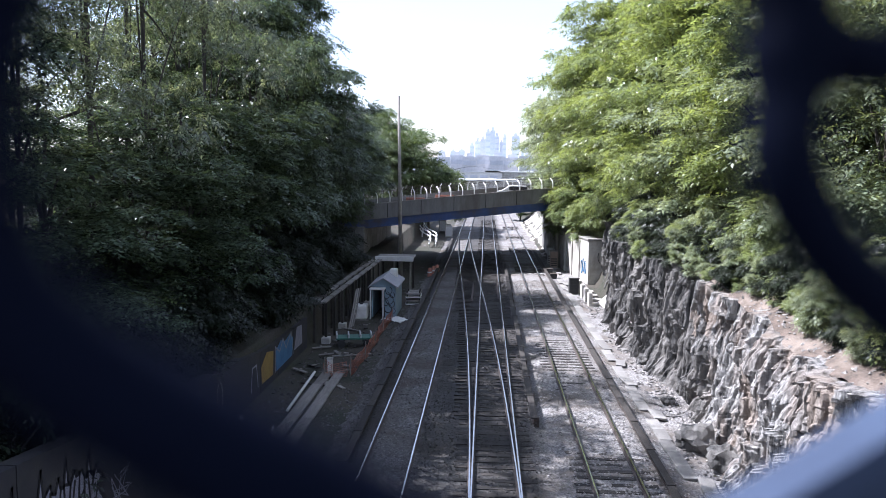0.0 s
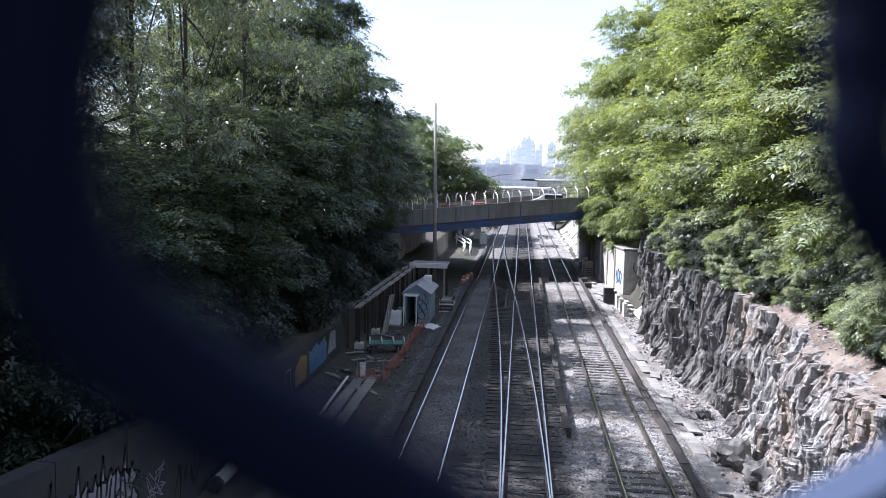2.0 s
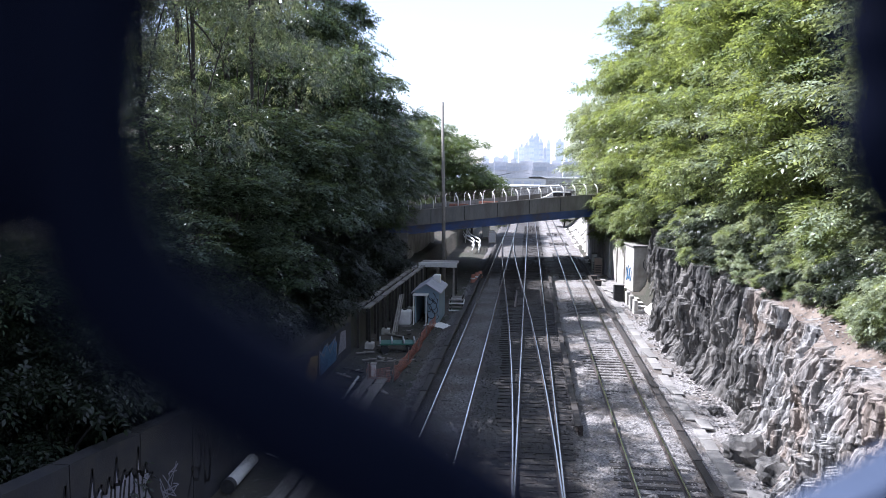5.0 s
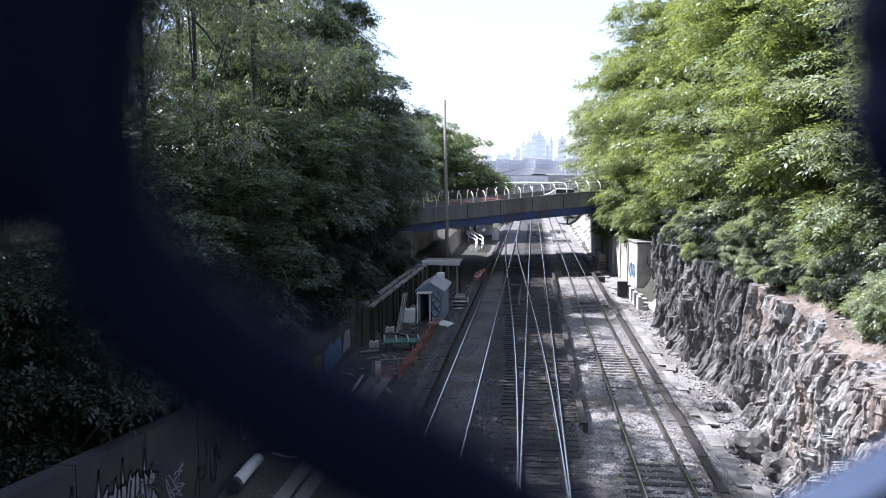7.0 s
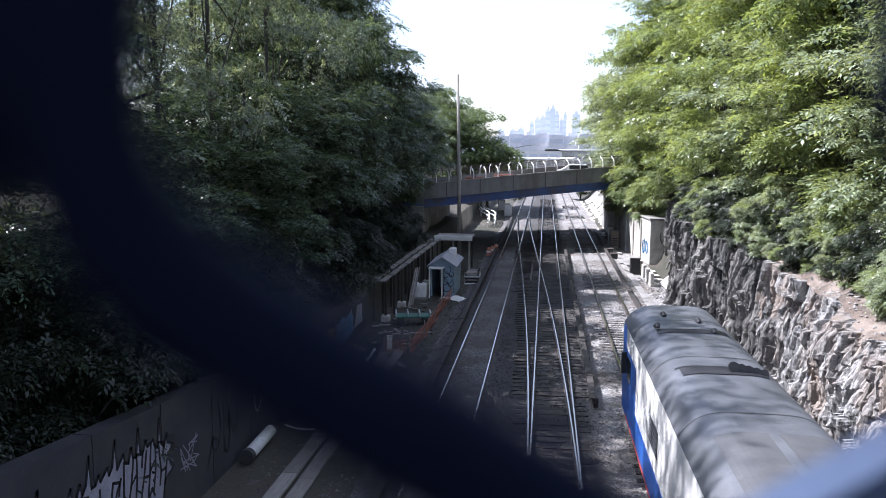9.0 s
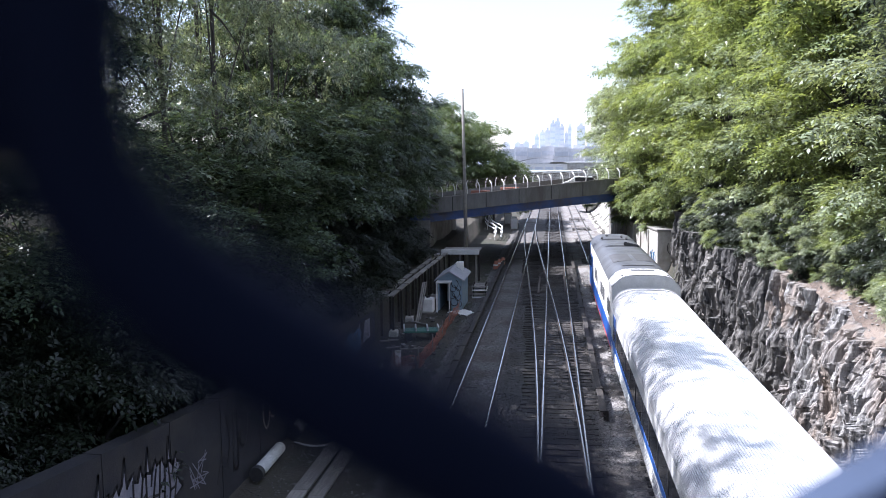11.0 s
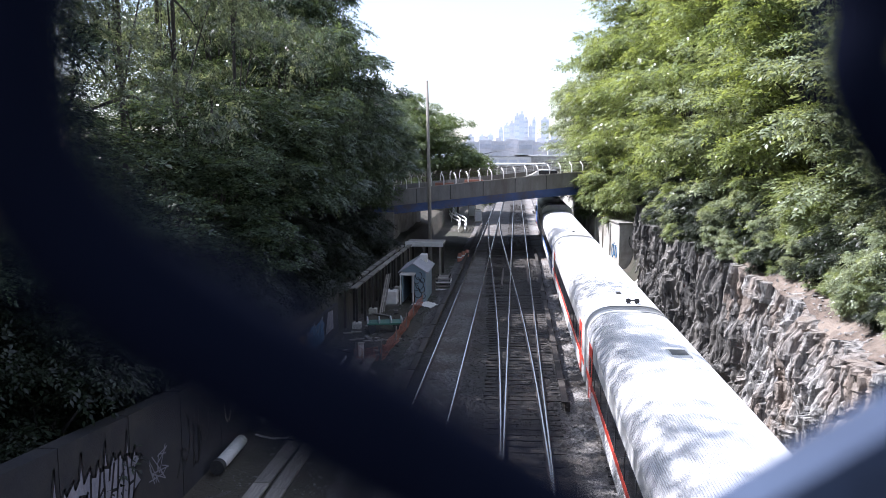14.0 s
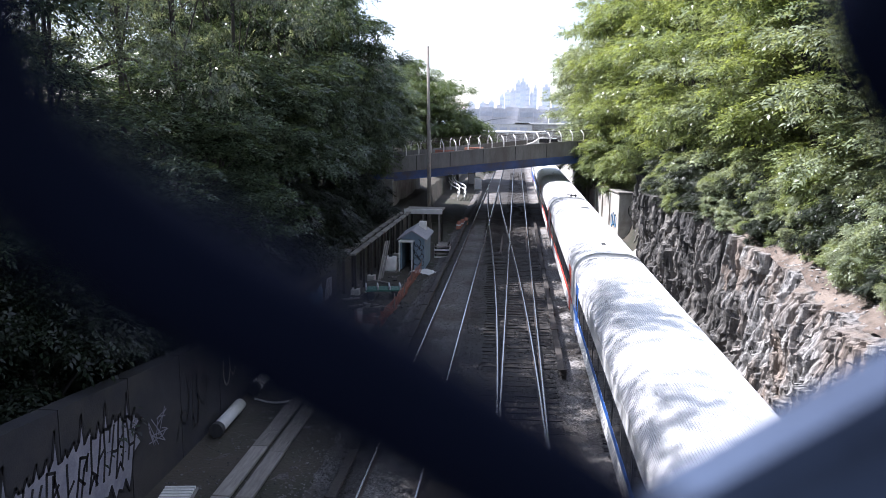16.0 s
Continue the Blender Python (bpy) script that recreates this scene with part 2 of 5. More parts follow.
def box(bm, x0, x1, y0, y1, z0, z1, bevel=0.0):
    """Adds a box; bevel rounds all its edges."""
    r = bmesh.ops.create_cube(bm, size=1, matrix=Matrix.Translation(((x0 + x1) / 2, (y0 + y1) / 2, (z0 + z1) / 2)) @ Matrix.Diagonal((x1 - x0, y1 - y0, z1 - z0, 1)))
    if bevel:
        es = list({e for v in r["verts"] for e in v.link_edges})
        bmesh.ops.bevel(bm, geom=es, offset=bevel, segments=1, affect="EDGES")
    return bm


def boxm(*a, bevel=0.0):
    return box(bmesh.new(), *a, bevel=bevel)


def tube(bm, pts, radii, seg=8, caps=True):
    """A tube along pts; radii is one number or one a point."""
    pts = [Vector(p) for p in pts]
    if isinstance(radii, (int, float)):
        radii = [radii] * len(pts)
    rings, side = [], None
    for i, p in enumerate(pts):
        d = (pts[min(i + 1, len(pts) - 1)] - pts[max(i - 1, 0)]).normalized()
        if side is None:
            side = d.orthogonal().normalized()
        side = (side - d * side.dot(d)).normalized()
        up = d.cross(side)
        rings.append([bm.verts.new(p + (side * math.cos(a) + up * math.sin(a)) * radii[i]) for a in (2 * math.pi * k / seg for k in range(seg))])
    for a, b in zip(rings, rings[1:]):
        for k in range(seg):
            bm.faces.new((a[k], a[(k + 1) % seg], b[(k + 1) % seg], b[k]))
    if caps:
        bm.faces.new(rings[0][::-1])
        bm.faces.new(rings[-1])
    return bm


def smooth_path(pts, n=6):
    """Catmull-Rom through pts."""
    p = [Vector(q) for q in pts]
    p = [p[0] * 2 - p[1]] + p + [p[-1] * 2 - p[-2]]
    out = []
    for i in range(1, len(p) - 2):
        for k in range(n):
            t = k / n
            out.append(0.5 * (2 * p[i] + (p[i + 1] - p[i - 1]) * t + (2 * p[i - 1] - 5 * p[i] + 4 * p[i + 1] - p[i + 2]) * t * t
                              + (3 * p[i] - p[i - 1] - 3 * p[i + 1] + p[i + 2]) * t ** 3))
    return out + [p[-2]]


def sweep(bm, profile, path):
    """A closed profile [(x, z)] swept along a path of (x, y, z), upright."""
    rings = [[bm.verts.new((px + a, py, pz + b)) for a, b in profile] for px, py, pz in path]
    k = len(profile)
    for a, b in zip(rings, rings[1:]):
        for i in range(k):
            bm.faces.new((a[i], a[(i + 1) % k], b[(i + 1) % k], b[i]))
    bm.faces.new(rings[0])
    bm.faces.new(rings[-1][::-1])
    bmesh.ops.recalc_face_normals(bm, faces=bm.faces)
    return bm


def grid_mesh(name, xs, ys, fn, mat, smooth=True):
    nx, ny = len(xs), len(ys)
    verts = [fn(x, y) for y in ys for x in xs]
    faces = [(j * nx + i, j * nx + i + 1, (j + 1) * nx + i + 1, (j + 1) * nx + i) for j in range(ny - 1) for i in range(nx - 1)]
    me = bpy.data.meshes.new(name)
    me.from_pydata(verts, [], faces)
    me.materials.append(mat)
    me.polygons.foreach_set("use_smooth", [smooth] * len(faces))
    return new(name, me)


def fbm(x, y, z=0.0, o=4):
    return noise.fractal(Vector((x, y, z)), 1.0, 2.0, o)


# ---- ground ----
X_L, X_M, X_R, GAUGE = -3.07, 0.47, 4.22, 1.435


def step(a, b, v):
    t = min(1, max(0, (v - a) / (b - a)))
    return t * t * (3 - 2 * t)


def ground_z(x, y):
    left = step(-9.75, -9.95, x) * 2.0 + step(-10, -24, x) * 6.5
    right = step(9.6, 11.2, x) * 3.9 + step(11, 26, x) * 5.5
    if y > 84:      # past the far bridge the right bank is an open slope
        k = step(84, 92, y)
        right = right * (1 - k) + k * step(6.6, 13, x) * 5.5
    bank = (left + right) * (1 - step(150, 230, y))
    z = -0.22 + bank * (1 + 0.15 * fbm(x * 0.15, y * 0.15)) - step(260, 500, y) * 6
    if x < -9.9 or x > 9.6:
        z += 0.25 * fbm(x * 0.5, y * 0.5, 3)
    return x, y, z


xs = [-4000, -1500, -500, -150, -60, -40, -30, -26] + [-24 + 0.8 * i for i in range(17)] + [-10.6, -10.2, -9.95, -9.75, -9.3]
xs += [-8.5 + 1.0 * i for i in range(18)] + [9.55 + 0.4 * i for i in range(9)] + [13.5 + 1.2 * i for i in range(12)] + [32, 45, 80, 200, 500, 1500, 4000]
ys = [-300, -120, -60, -30, -15] + [1.5 * i for i in range(120)] + [190, 210, 230, 260, 300, 350, 420, 500, 700, 1000, 1600, 2600, 4800]
tagged(grid_mesh("ground", xs, ys, ground_z, M_GROUND), "bare soil and weeds on the banks of the cutting", "ground", kind="structure")


def bed_z(x, y):
    z = -0.10 + 0.035 * fbm(x * 1.5, y * 1.5, 1) + 0.02 * fbm(x * 6, y * 6, 2)
    z -= 0.10 * step(6.0, 7.0, x) + 0.14 * step(-4.6, -5.6, x)
    for c, up in ((X_L, 0.035), (X_M, 0.05), (X_R, 0.04)):
        z += up * (1 - step(1.2, 1.8, abs(x - c)))
    return x, y, z


tagged(grid_mesh("track_bed", [-8.6 + 0.22 * i for i in range(80)], [-30 + 0.3 * i for i in range(240)] + [42 + 0.7 * i for i in range(110)] + [120 + 6 * i for i in range(32)], bed_z, M_BALLAST),
       "grey crushed-stone ballast, grime and shade painted along the tracks", "ballast", kind="structure")


# ---- tracks ----
def turnout_x(y):
    return X_M + (X_L - X_M) * step(14, 124, y)


RAIL = [(-0.07, 0.0), (0.07, 0.0), (0.07, 0.015), (0.012, 0.03), (0.012, 0.115), (0.036, 0.125), (0.036, 0.148), (-0.036, 0.148), (-0.036, 0.125), (-0.012, 0.115), (-0.012, 0.03), (-0.07, 0.015)]
HEAD = [(-0.026, 0.149), (0.026, 0.149), (0.023, 0.155), (-0.023, 0.155)]


def track(label, centre, y0, y1, n):
    tr = empty("railway_track")
    tagged(tr, label, "railway track", group="railway tracks")
    for s in (-1, 1):
        path = [(centre(y) + s * (GAUGE / 2 + 0.036), y, -0.02) for y in np.linspace(y0, y1, n)]
        rail = part("rail", sweep(bmesh.new(), RAIL, path), M_RAILSIDE, tr)
        part("rail_head", sweep(bmesh.new(), HEAD, path), M_RAILHEAD, rail, "polished running surface")
    return tr


track_left = track("straight track with shiny rails in fouled ballast", lambda y: X_L, -30, 300, 2)
track_mid = track("straight middle track on dark timber ties", lambda y: X_M, -30, 300, 2)
track_turn = track("crossover track curving off the middle track", turnout_x, 15.5, 122, 60)
track_right = track("straight track along the rock side", lambda y: X_R, -30, 300, 2)


# ---- train ----
COACH_L, LOCO_L = 25.2, 21.2


def roof_profile(w, eave, top, n=96, flute=0.0):
    """Half-barrel roof section from one eave to the other, with fluting."""
    pts = []
    for i in range(n + 1):
        x = w * math.sin(math.pi / 2 * (2 * i / n - 1))
        z = eave + (top - eave) * max(0.0, 1 - abs(x / w) ** 3.6) ** 0.55
        pts.append((x, z - (flute if i % 2 else 0.0)))
    return pts


def skin(bm, profiles):
    """Joins open sections [(y, [(x, z)...])] to a skin."""
    rows = [[bm.verts.new((x, y, z)) for x, z in pr] for y, pr in profiles]
    for a, b in zip(rows, rows[1:]):
        for i in range(len(a) - 1):
            bm.faces.new((a[i], b[i], b[i + 1], a[i + 1]))
    return bm


def coach(stripe, horns=False, hatch=False):
    """A stainless passenger coach; origin on the rails under its leading end, body towards -y."""
    c = empty("passenger_coach")
    y0, y1 = -0.35, -COACH_L + 0.35
    hw = 1.56
    part("roof", skin(bmesh.new(), [(y0 - 0.35, roof_profile(hw, 3.05, 3.93, 150, 0.022)), (y1 + 0.35, roof_profile(hw, 3.05, 3.93, 150, 0.022))]), M_COACH, c)
    for a, b in ((y0, y0 - 0.35), (y1 + 0.35, y1)):
        bm = skin(bmesh.new(), [(max(a, b), roof_profile(hw + 0.004, 3.05, 3.94, 48)), (min(a, b), roof_profile(hw + 0.004, 3.05, 3.94, 48))])
        part("roof_cap", bm, M_ROOFCAP, c, "smooth steel roof end", smooth=True)
        e = y0 if abs(a + b) < COACH_L else y1
        d = -0.08 if e == y0 else 0.08
        part("roof_rim", skin(bmesh.new(), [(max(e, e + d), roof_profile(hw + 0.03, 3.05, 3.975, 48)), (min(e, e + d), roof_profile(hw + 0.03, 3.05, 3.975, 48))]), M_GALV, c)
    part("body", boxm(-hw, hw, y1, y0, 1.0, 3.06, bevel=0.03), M_ROOFCAP, c)
    part("underframe", boxm(-1.2, 1.2, y1 + 0.6, y0 - 0.6, 0.5, 1.0), M_DARK, c)
    for s in (-1, 1):
        x0, x1 = sorted((s * hw, s * (hw + 0.012)))
        for z in (1.1, 1.22, 1.34, 1.46):
            part("flute", boxm(*sorted((s * hw, s * (hw + 0.02))), y1 + 1.6, y0 - 1.6, z, z + 0.07, bevel=0.01), M_COACH, c)
        part("stripe", boxm(x0, x1, y1 + 0.1, y0 - 0.1, 1.62, 1.82), stripe, c, "coloured waist stripe")
        part("window_band", boxm(x0, x1, y1 + 2.4, y0 - 2.4, 1.86, 2.62), M_GLASS, c, "dark window band")
        k = 0
        while -3.6 - 1.75 * k > y1 + 3:
            yy = -3.6 - 1.75 * k
            part("window_post", boxm(*sorted((s * hw, s * (hw + 0.02))), yy - 0.06, yy + 0.06, 1.86, 2.62), M_DARK, c)
            k += 1
        for yy in (y0 - 1.75, y1 + 1.75):
            d = part("door", boxm(*sorted((s * hw, s * (hw + 0.016))), yy - 0.55, yy + 0.55, 1.05, 3.0), stripe, c, "coloured entrance door")
            part("door_window", boxm(*sorted((s * (hw + 0.016), s * (hw + 0.024))), yy - 0.3, yy + 0.3, 1.95, 2.6), M_GLASS, d)
    for yy in (y0, y1):
        d = 0.33 if yy == y0 else -0.33
        part("diaphragm", boxm(-0.6, 0.6, *sorted((yy, yy + d)), 1.0, 3.35, bevel=0.04), M_DARK, c, "black rubber gangway")
        part("end_wall", skin(bmesh.new(), [(yy, roof_profile(hw, 3.05, 3.92, 48)), (yy + 0.002, [(x, 3.0) for x, z in roof_profile(hw, 3.05, 3.92, 48)])]), M_ROOFCAP, c)
    part("roof_vent", boxm(-0.10, 0.10, -COACH_L + 2.9, -COACH_L + 3.3, 3.88, 3.96, bevel=0.02), M_DARK, c, "small dark roof vent")
    part("roof_vent", boxm(0.75, 0.9, -5.2, -5.0, 3.72, 3.80, bevel=0.02), M_DARK, c)
    if hatch:
        h = part("roof_hatch", boxm(0.15, 0.75, -6.9, -6.1, 3.8, 3.955, bevel=0.02), M_GALV, c, "framed roof hatch")
        part("hatch_panel", boxm(0.22, 0.68, -6.8, -6.2, 3.955, 3.962), M_LOCOROOF, h)
    if horns:
        bm = tube(bmesh.new(), [(0.0, y1 + 0.6, 4.04), (0.48, y1 + 0.6, 4.04)], 0.03)
        for x in (0.06, 0.38):
            tube(bm, [(x, y1 + 0.8, 4.04), (x, y1 + 0.5, 4.05), (x, y1 + 0.4, 4.06)], [0.035, 0.045, 0.095], 12)
            tube(bm, [(x, y1 + 0.6, 3.86), (x, y1 + 0.6, 4.06)], 0.03)
        part("horn", bm, M_DARK, c, "black air horn cluster")
    for yb in (-4.2, -COACH_L + 4.2):
        bogie = part("bogie", boxm(-1.1, 1.1, yb - 1.5, yb + 1.5, 0.35, 0.62, bevel=0.05), M_DARK, c)
        for yy in (-1.25, 1.25):
            for s in (-1, 1):
                part("wheel", tube(bmesh.new(), [(s * 0.70, yb + yy, 0.58), (s * 0.82, yb + yy, 0.58)], 0.45, 20), M_RAILSIDE, bogie)
    return c


def locomotive():
    """A boxy diesel passenger locomotive; origin on the rails under its trailing end, nose towards +y."""
    c = empty("diesel_locomotive")
    hw, L = 1.5, LOCO_L
    sec = [(-hw, 1.0), (-hw, 3.78), (-1.42, 3.95), (-0.9, 4.28), (0, 4.39), (0.9, 4.28), (1.42, 3.95), (hw, 3.78), (hw, 1.0)]
    nose = [(-1.2, 1.0), (-1.2, 2.2), (-1.0, 2.6), (-0.6, 2.7), (0, 2.72), (0.6, 2.7), (1.0, 2.6), (1.2, 2.2), (1.2, 1.0)]
    top = [(x, 3.84 + 0.57 * (1 - abs(x / hw) ** 4.6)) for x in [hw * (k / 14 - 1) for k in range(29)]]
    part("roof", skin(bmesh.new(), [(0.35, top), (L - 0.9, top)]), M_LOCOROOF, c, "dull grey panelled roof", smooth=True)
    bm = skin(bmesh.new(), [(L - 1.9, [(x, z - 0.01) for x, z in sec]), (L - 0.9, [(x, z - 0.01) for x, z in sec]), (L - 0.62, [(x * 0.97, 1.0 + (z - 1.0) * 0.95) for x, z in sec]), (L, nose)])
    bm.faces.new([bm.verts.new((x, L, z)) for x, z in nose])
    part("nose", bm, M_BLUE, c, "sloping blue nose")
    for s in (-1, 1):
        part("side", boxm(*sorted((s * (hw - 0.05), s * hw)), 0.35, L - 1.9, 1.0, 3.84), M_WHITE, c, "pale grey side panel")
        part("blue_band", boxm(*sorted((s * hw, s * (hw + 0.012))), L - 4.6, L - 1.9, 1.02, 3.2), M_BLUE, c, "blue painted cab side")
        part("stripe", boxm(*sorted((s * hw, s * (hw + 0.01))), 0.4, L - 4.6, 1.1, 1.9), M_BLUE, c)
        part("red_stripe", boxm(*sorted((s * (hw + 0.012), s * (hw + 0.02))), 0.4, L - 2.2, 1.02, 1.1), M_RED, c)
        for k in (0, 2, 3, 6):
            g = part("side_grille", boxm(*sorted((s * hw, s * (hw + 0.02))), 1.6 + 1.75 * k, 2.95 + 1.75 * k, 2.35, 3.0, bevel=0.01), M_ROOFDARK, c, "dark louvred grille")
            for j in range(4):
                part("slat", boxm(*sorted((s * (hw + 0.02), s * (hw + 0.035))), 1.65 + 1.75 * k, 2.9 + 1.75 * k, 2.42 + 0.14 * j, 2.47 + 0.14 * j), M_LOCOROOF, g)
        w = part("cab_window", boxm(*sorted((s * (hw + 0.012), s * (hw + 0.022))), L - 3.3, L - 2.3, 2.35, 3.05), M_GLASS, c)
        part("mirror", boxm(*sorted((s * (hw + 0.02), s * (hw + 0.18))), L - 2.15, L - 2.05, 2.4, 3.1, bevel=0.02), M_DARK, c)
    for k in range(5):
        y = 1.2 + 4.2 * k
        part("roof_seam", skin(bmesh.new(), [(y, [(x * 1.003, z + 0.01) for x, z in top]), (y + 0.035, [(x * 1.003, z + 0.01) for x, z in top])]), M_DARK, c)
    def strip(name, y, w, l, up, mat, label=""):
        line = [(x, z + up) for x, z in top if abs(x) <= w]
        part(name, skin(bmesh.new(), [(y - l / 2, line), (y + l / 2, line)]), mat, c, label)

    for y, w, l in ((16.6, 1.0, 0.42), (12.6, 1.05, 0.62), (3.7, 0.75, 0.28)):
        strip("roof_grille", y, w, l, 0.02, M_GRAFBLACK, "long black roof grille")
        strip("grille_hood", y + l / 2 + 0.07, w + 0.06, 0.12, 0.05, M_LOCOROOF)
    for x0, x1 in ((-1.12, -0.05), (0.05, 1.12)):
        line = [(x, z + 0.02) for x, z in top if x0 <= x <= x1]
        part("fan_panel", skin(bmesh.new(), [(5.4, line), (8.5, line)]), M_ROOFDARK, c, "dark fan grille panel")
    strip("rear_cap", 1.4, 1.6, 2.1, 0.022, M_ROOFCAP, "pale rear roof cap")
    for x in (-1.05, 0.85):
        part("marker_window", boxm(x, x + 0.2, 0.7, 0.95, 4.0, 4.36), M_DARK, c)
    strip("rear_vent", 1.9, 0.6, 0.45, 0.03, M_ROOFDARK)
    bm = bmesh.new()
    for k in range(5):
        tube(bm, [(0.2 + 0.17 * k, 12.8, 4.48 - 0.04 * k), (0.2 + 0.17 * k, 12.5, 4.55 - 0.04 * k)], [0.07, 0.125], 10)
    part("horn", bm, M_DARK, c, "cluster of black horns")
    for x, y in ((-0.5, 19.0), (0.4, 18.2), (-0.9, 17.4), (0.6, 16.9)):
        part("antenna", tube(bmesh.new(), [(x, y, 4.36), (x, y - 0.3, 4.45), (x, y - 0.5, 4.42)], [0.07, 0.09, 0.05]), M_DARK, c)
    part("rear_wall", skin(bmesh.new(), [(0.34, top), (0.345, [(x, 1.0) for x, z in top])]), M_WHITE, c)
    part("underframe", boxm(-1.2, 1.2, 0.6, L - 1, 0.4, 1.0), M_DARK, c)
    for yb in (4.5, L - 4.5):
        bogie = part("bogie", boxm(-1.15, 1.15, yb - 1.7, yb + 1.7, 0.35, 0.7, bevel=0.05), M_DARK, c)
        for yy in (-1.4, 1.4):
            for s in (-1, 1):
                part("wheel", tube(bmesh.new(), [(s * 0.70, yb + yy, 0.64), (s * 0.82, yb + yy, 0.64)], 0.5, 20), M_RAILSIDE, bogie)
    return c


loco = tagged(locomotive(), "blue and grey diesel locomotive with a dull panelled roof", "locomotive")
COACH_TAGS = {"category": "railway coach", "group": "coaches of the train"}
coach_blue = tagged(coach(M_BLUE), "fluted stainless coach with blue doors and stripe", **COACH_TAGS)
coach_horn = tagged(coach(M_RED, horns=True), "fluted stainless coach with red doors and roof horns", **COACH_TAGS)
coach_red = tagged(coach(M_RED, hatch=True), "fluted stainless coach with red doors and a roof hatch", **COACH_TAGS)
coaches = [coach_blue, coach_horn, coach_red, copy_thing(coach_blue, Matrix()), copy_thing(coach_blue, Matrix()), copy_thing(coach_red, Matrix())]


# ---- far road bridge ----
def bridge_line(x):
    """Height of the parapet top along the bridge: it climbs, arching, from left to right."""
    return 7.3 + 0.094 * min(x, 6.0) - 0.004 * max(0.0, x + 1) ** 1.5


def bridge_y(x):
    return 75.3 + 0.42 * x


def road_bridge():
    br = tagged(empty("road_bridge"), "humped concrete road bridge on a blue steel girder over the tracks", "bridge")
    xs = np.linspace(-26, 16, 36)
    W = 21.0

    def band(name, z0, z1, d0, d1, mat, label=""):
        prof = bmesh.new()
        rows = []
        for x in xs:
            zt, y = bridge_line(x), bridge_y(x)
            rows.append([prof.verts.new((x, y + d, zt + z)) for d, z in ((d0, z0), (d1, z0), (d1, z1), (d0, z1))])
        for a, b in zip(rows, rows[1:]):
            for i in range(4):
                prof.faces.new((a[i], a[(i + 1) % 4], b[(i + 1) % 4], b[i]))
        prof.faces.new(rows[0])
        prof.faces.new(rows[-1][::-1])
        bmesh.ops.recalc_face_normals(prof, faces=prof.faces)
        return part(name, prof, mat, br, label)

    band("parapet", -1.35, 0.0, 0.0, 0.35, M_BRIDGECONC, "stained concrete parapet")
    band("parapet_cap", 0.0, 0.08, -0.05, 0.40, M_CONC)
    band("parapet", -1.35, 0.0, W - 0.35, W, M_BRIDGECONC)
    band("deck", -1.30, -1.0, 0.35, W - 0.35, M_CONC)
    for d in (0.35, 5.0, 10.0, 15.0, 20.2):
        band("girder", -2.05, -1.36, d, d + 0.3, M_BLUESTEEL, "blue painted steel girder")
    band("girder_flange", -2.12, -2.05, 0.2, 0.8, M_BLUESTEEL)
    # joints in the parapet
    for x in np.arange(-24, 15, 3.0):
        zt, y = bridge_line(x), bridge_y(x)
        part("joint", boxm(x - 0.03, x + 0.03, y - 0.012, y + 0.0, zt - 1.3, zt - 0.02), M_DARK, br)
    # curved safety railing on both sides
    for side, d in ((-1, 0.15), (1, W - 0.15)):
        posts = np.arange(-22.0, 15, 1.1)
        for x in posts:
            zt, y = bridge_line(x), bridge_y(x) + d
            bm = tube(bmesh.new(), smooth_path([(x, y, zt), (x, y, zt + 0.5), (x + side * 0.06, y - side * 0.12, zt + 0.8), (x + side * 0.24, y - side * 0.5, zt + 1.08)], 3), 0.048, 6)
            part("railing_post", bm, M_WHITE, br, "curved white railing post")
        for h, o in ((0.15, 0), (0.5, 0), (0.8, 0.12), (1.08, 0.5)):
            pts = [(x + side * 0.48 * o, bridge_y(x) + d - side * o, bridge_line(x) + h) for x in posts]
            part("railing_bar", tube(bmesh.new(), pts, 0.024 if h > 1.0 else 0.010, 5), M_RAILSIDE, br)
        bm = bmesh.new()
        for a, b in zip(posts, posts[1:]):      # thin wires of the mesh infill
            for k in range(1, 7):
                x = a + (b - a) * k / 7
                y, zt = bridge_y(x) + d, bridge_line(x)
                tube(bm, [(x, y, zt + 0.05), (x, y, zt + 0.6), (x + side * 0.24, y - side * 0.5, zt + 1.08)], 0.005, 3, caps=False)
        part("railing_mesh", bm, M_RAILSIDE, br)
    part("abutment", boxm(7.2, 13, 80.5, 100, -0.3, 5.7, bevel=0.05), M_CONC, br, "shaded concrete abutment")
    part("abutment", boxm(-18, -11.0, 70.5, 91, -0.3, 4.3, bevel=0.05), M_CONC, br)
    return br


road_bridge()
for x, lab, mat in ((-6.6, "orange plastic road barrier on the bridge", M_ORANGE), (-3.9, "orange plastic road barrier on the bridge", M_ORANGE)):
    b = tagged(empty("road_barrier", x, bridge_y(x) + 0.9, bridge_line(x) - 1.0), lab, "barrier", group="barriers on the bridge")
    part("panel", boxm(-0.9, 0.9, -0.05, 0.05, 0.2, 1.25, bevel=0.03), mat, b)
    for s in (-0.8, 0.8):
        part("foot", boxm(s - 0.08, s + 0.08, -0.3, 0.3, 0.0, 0.2, bevel=0.02), M_DARK, b)


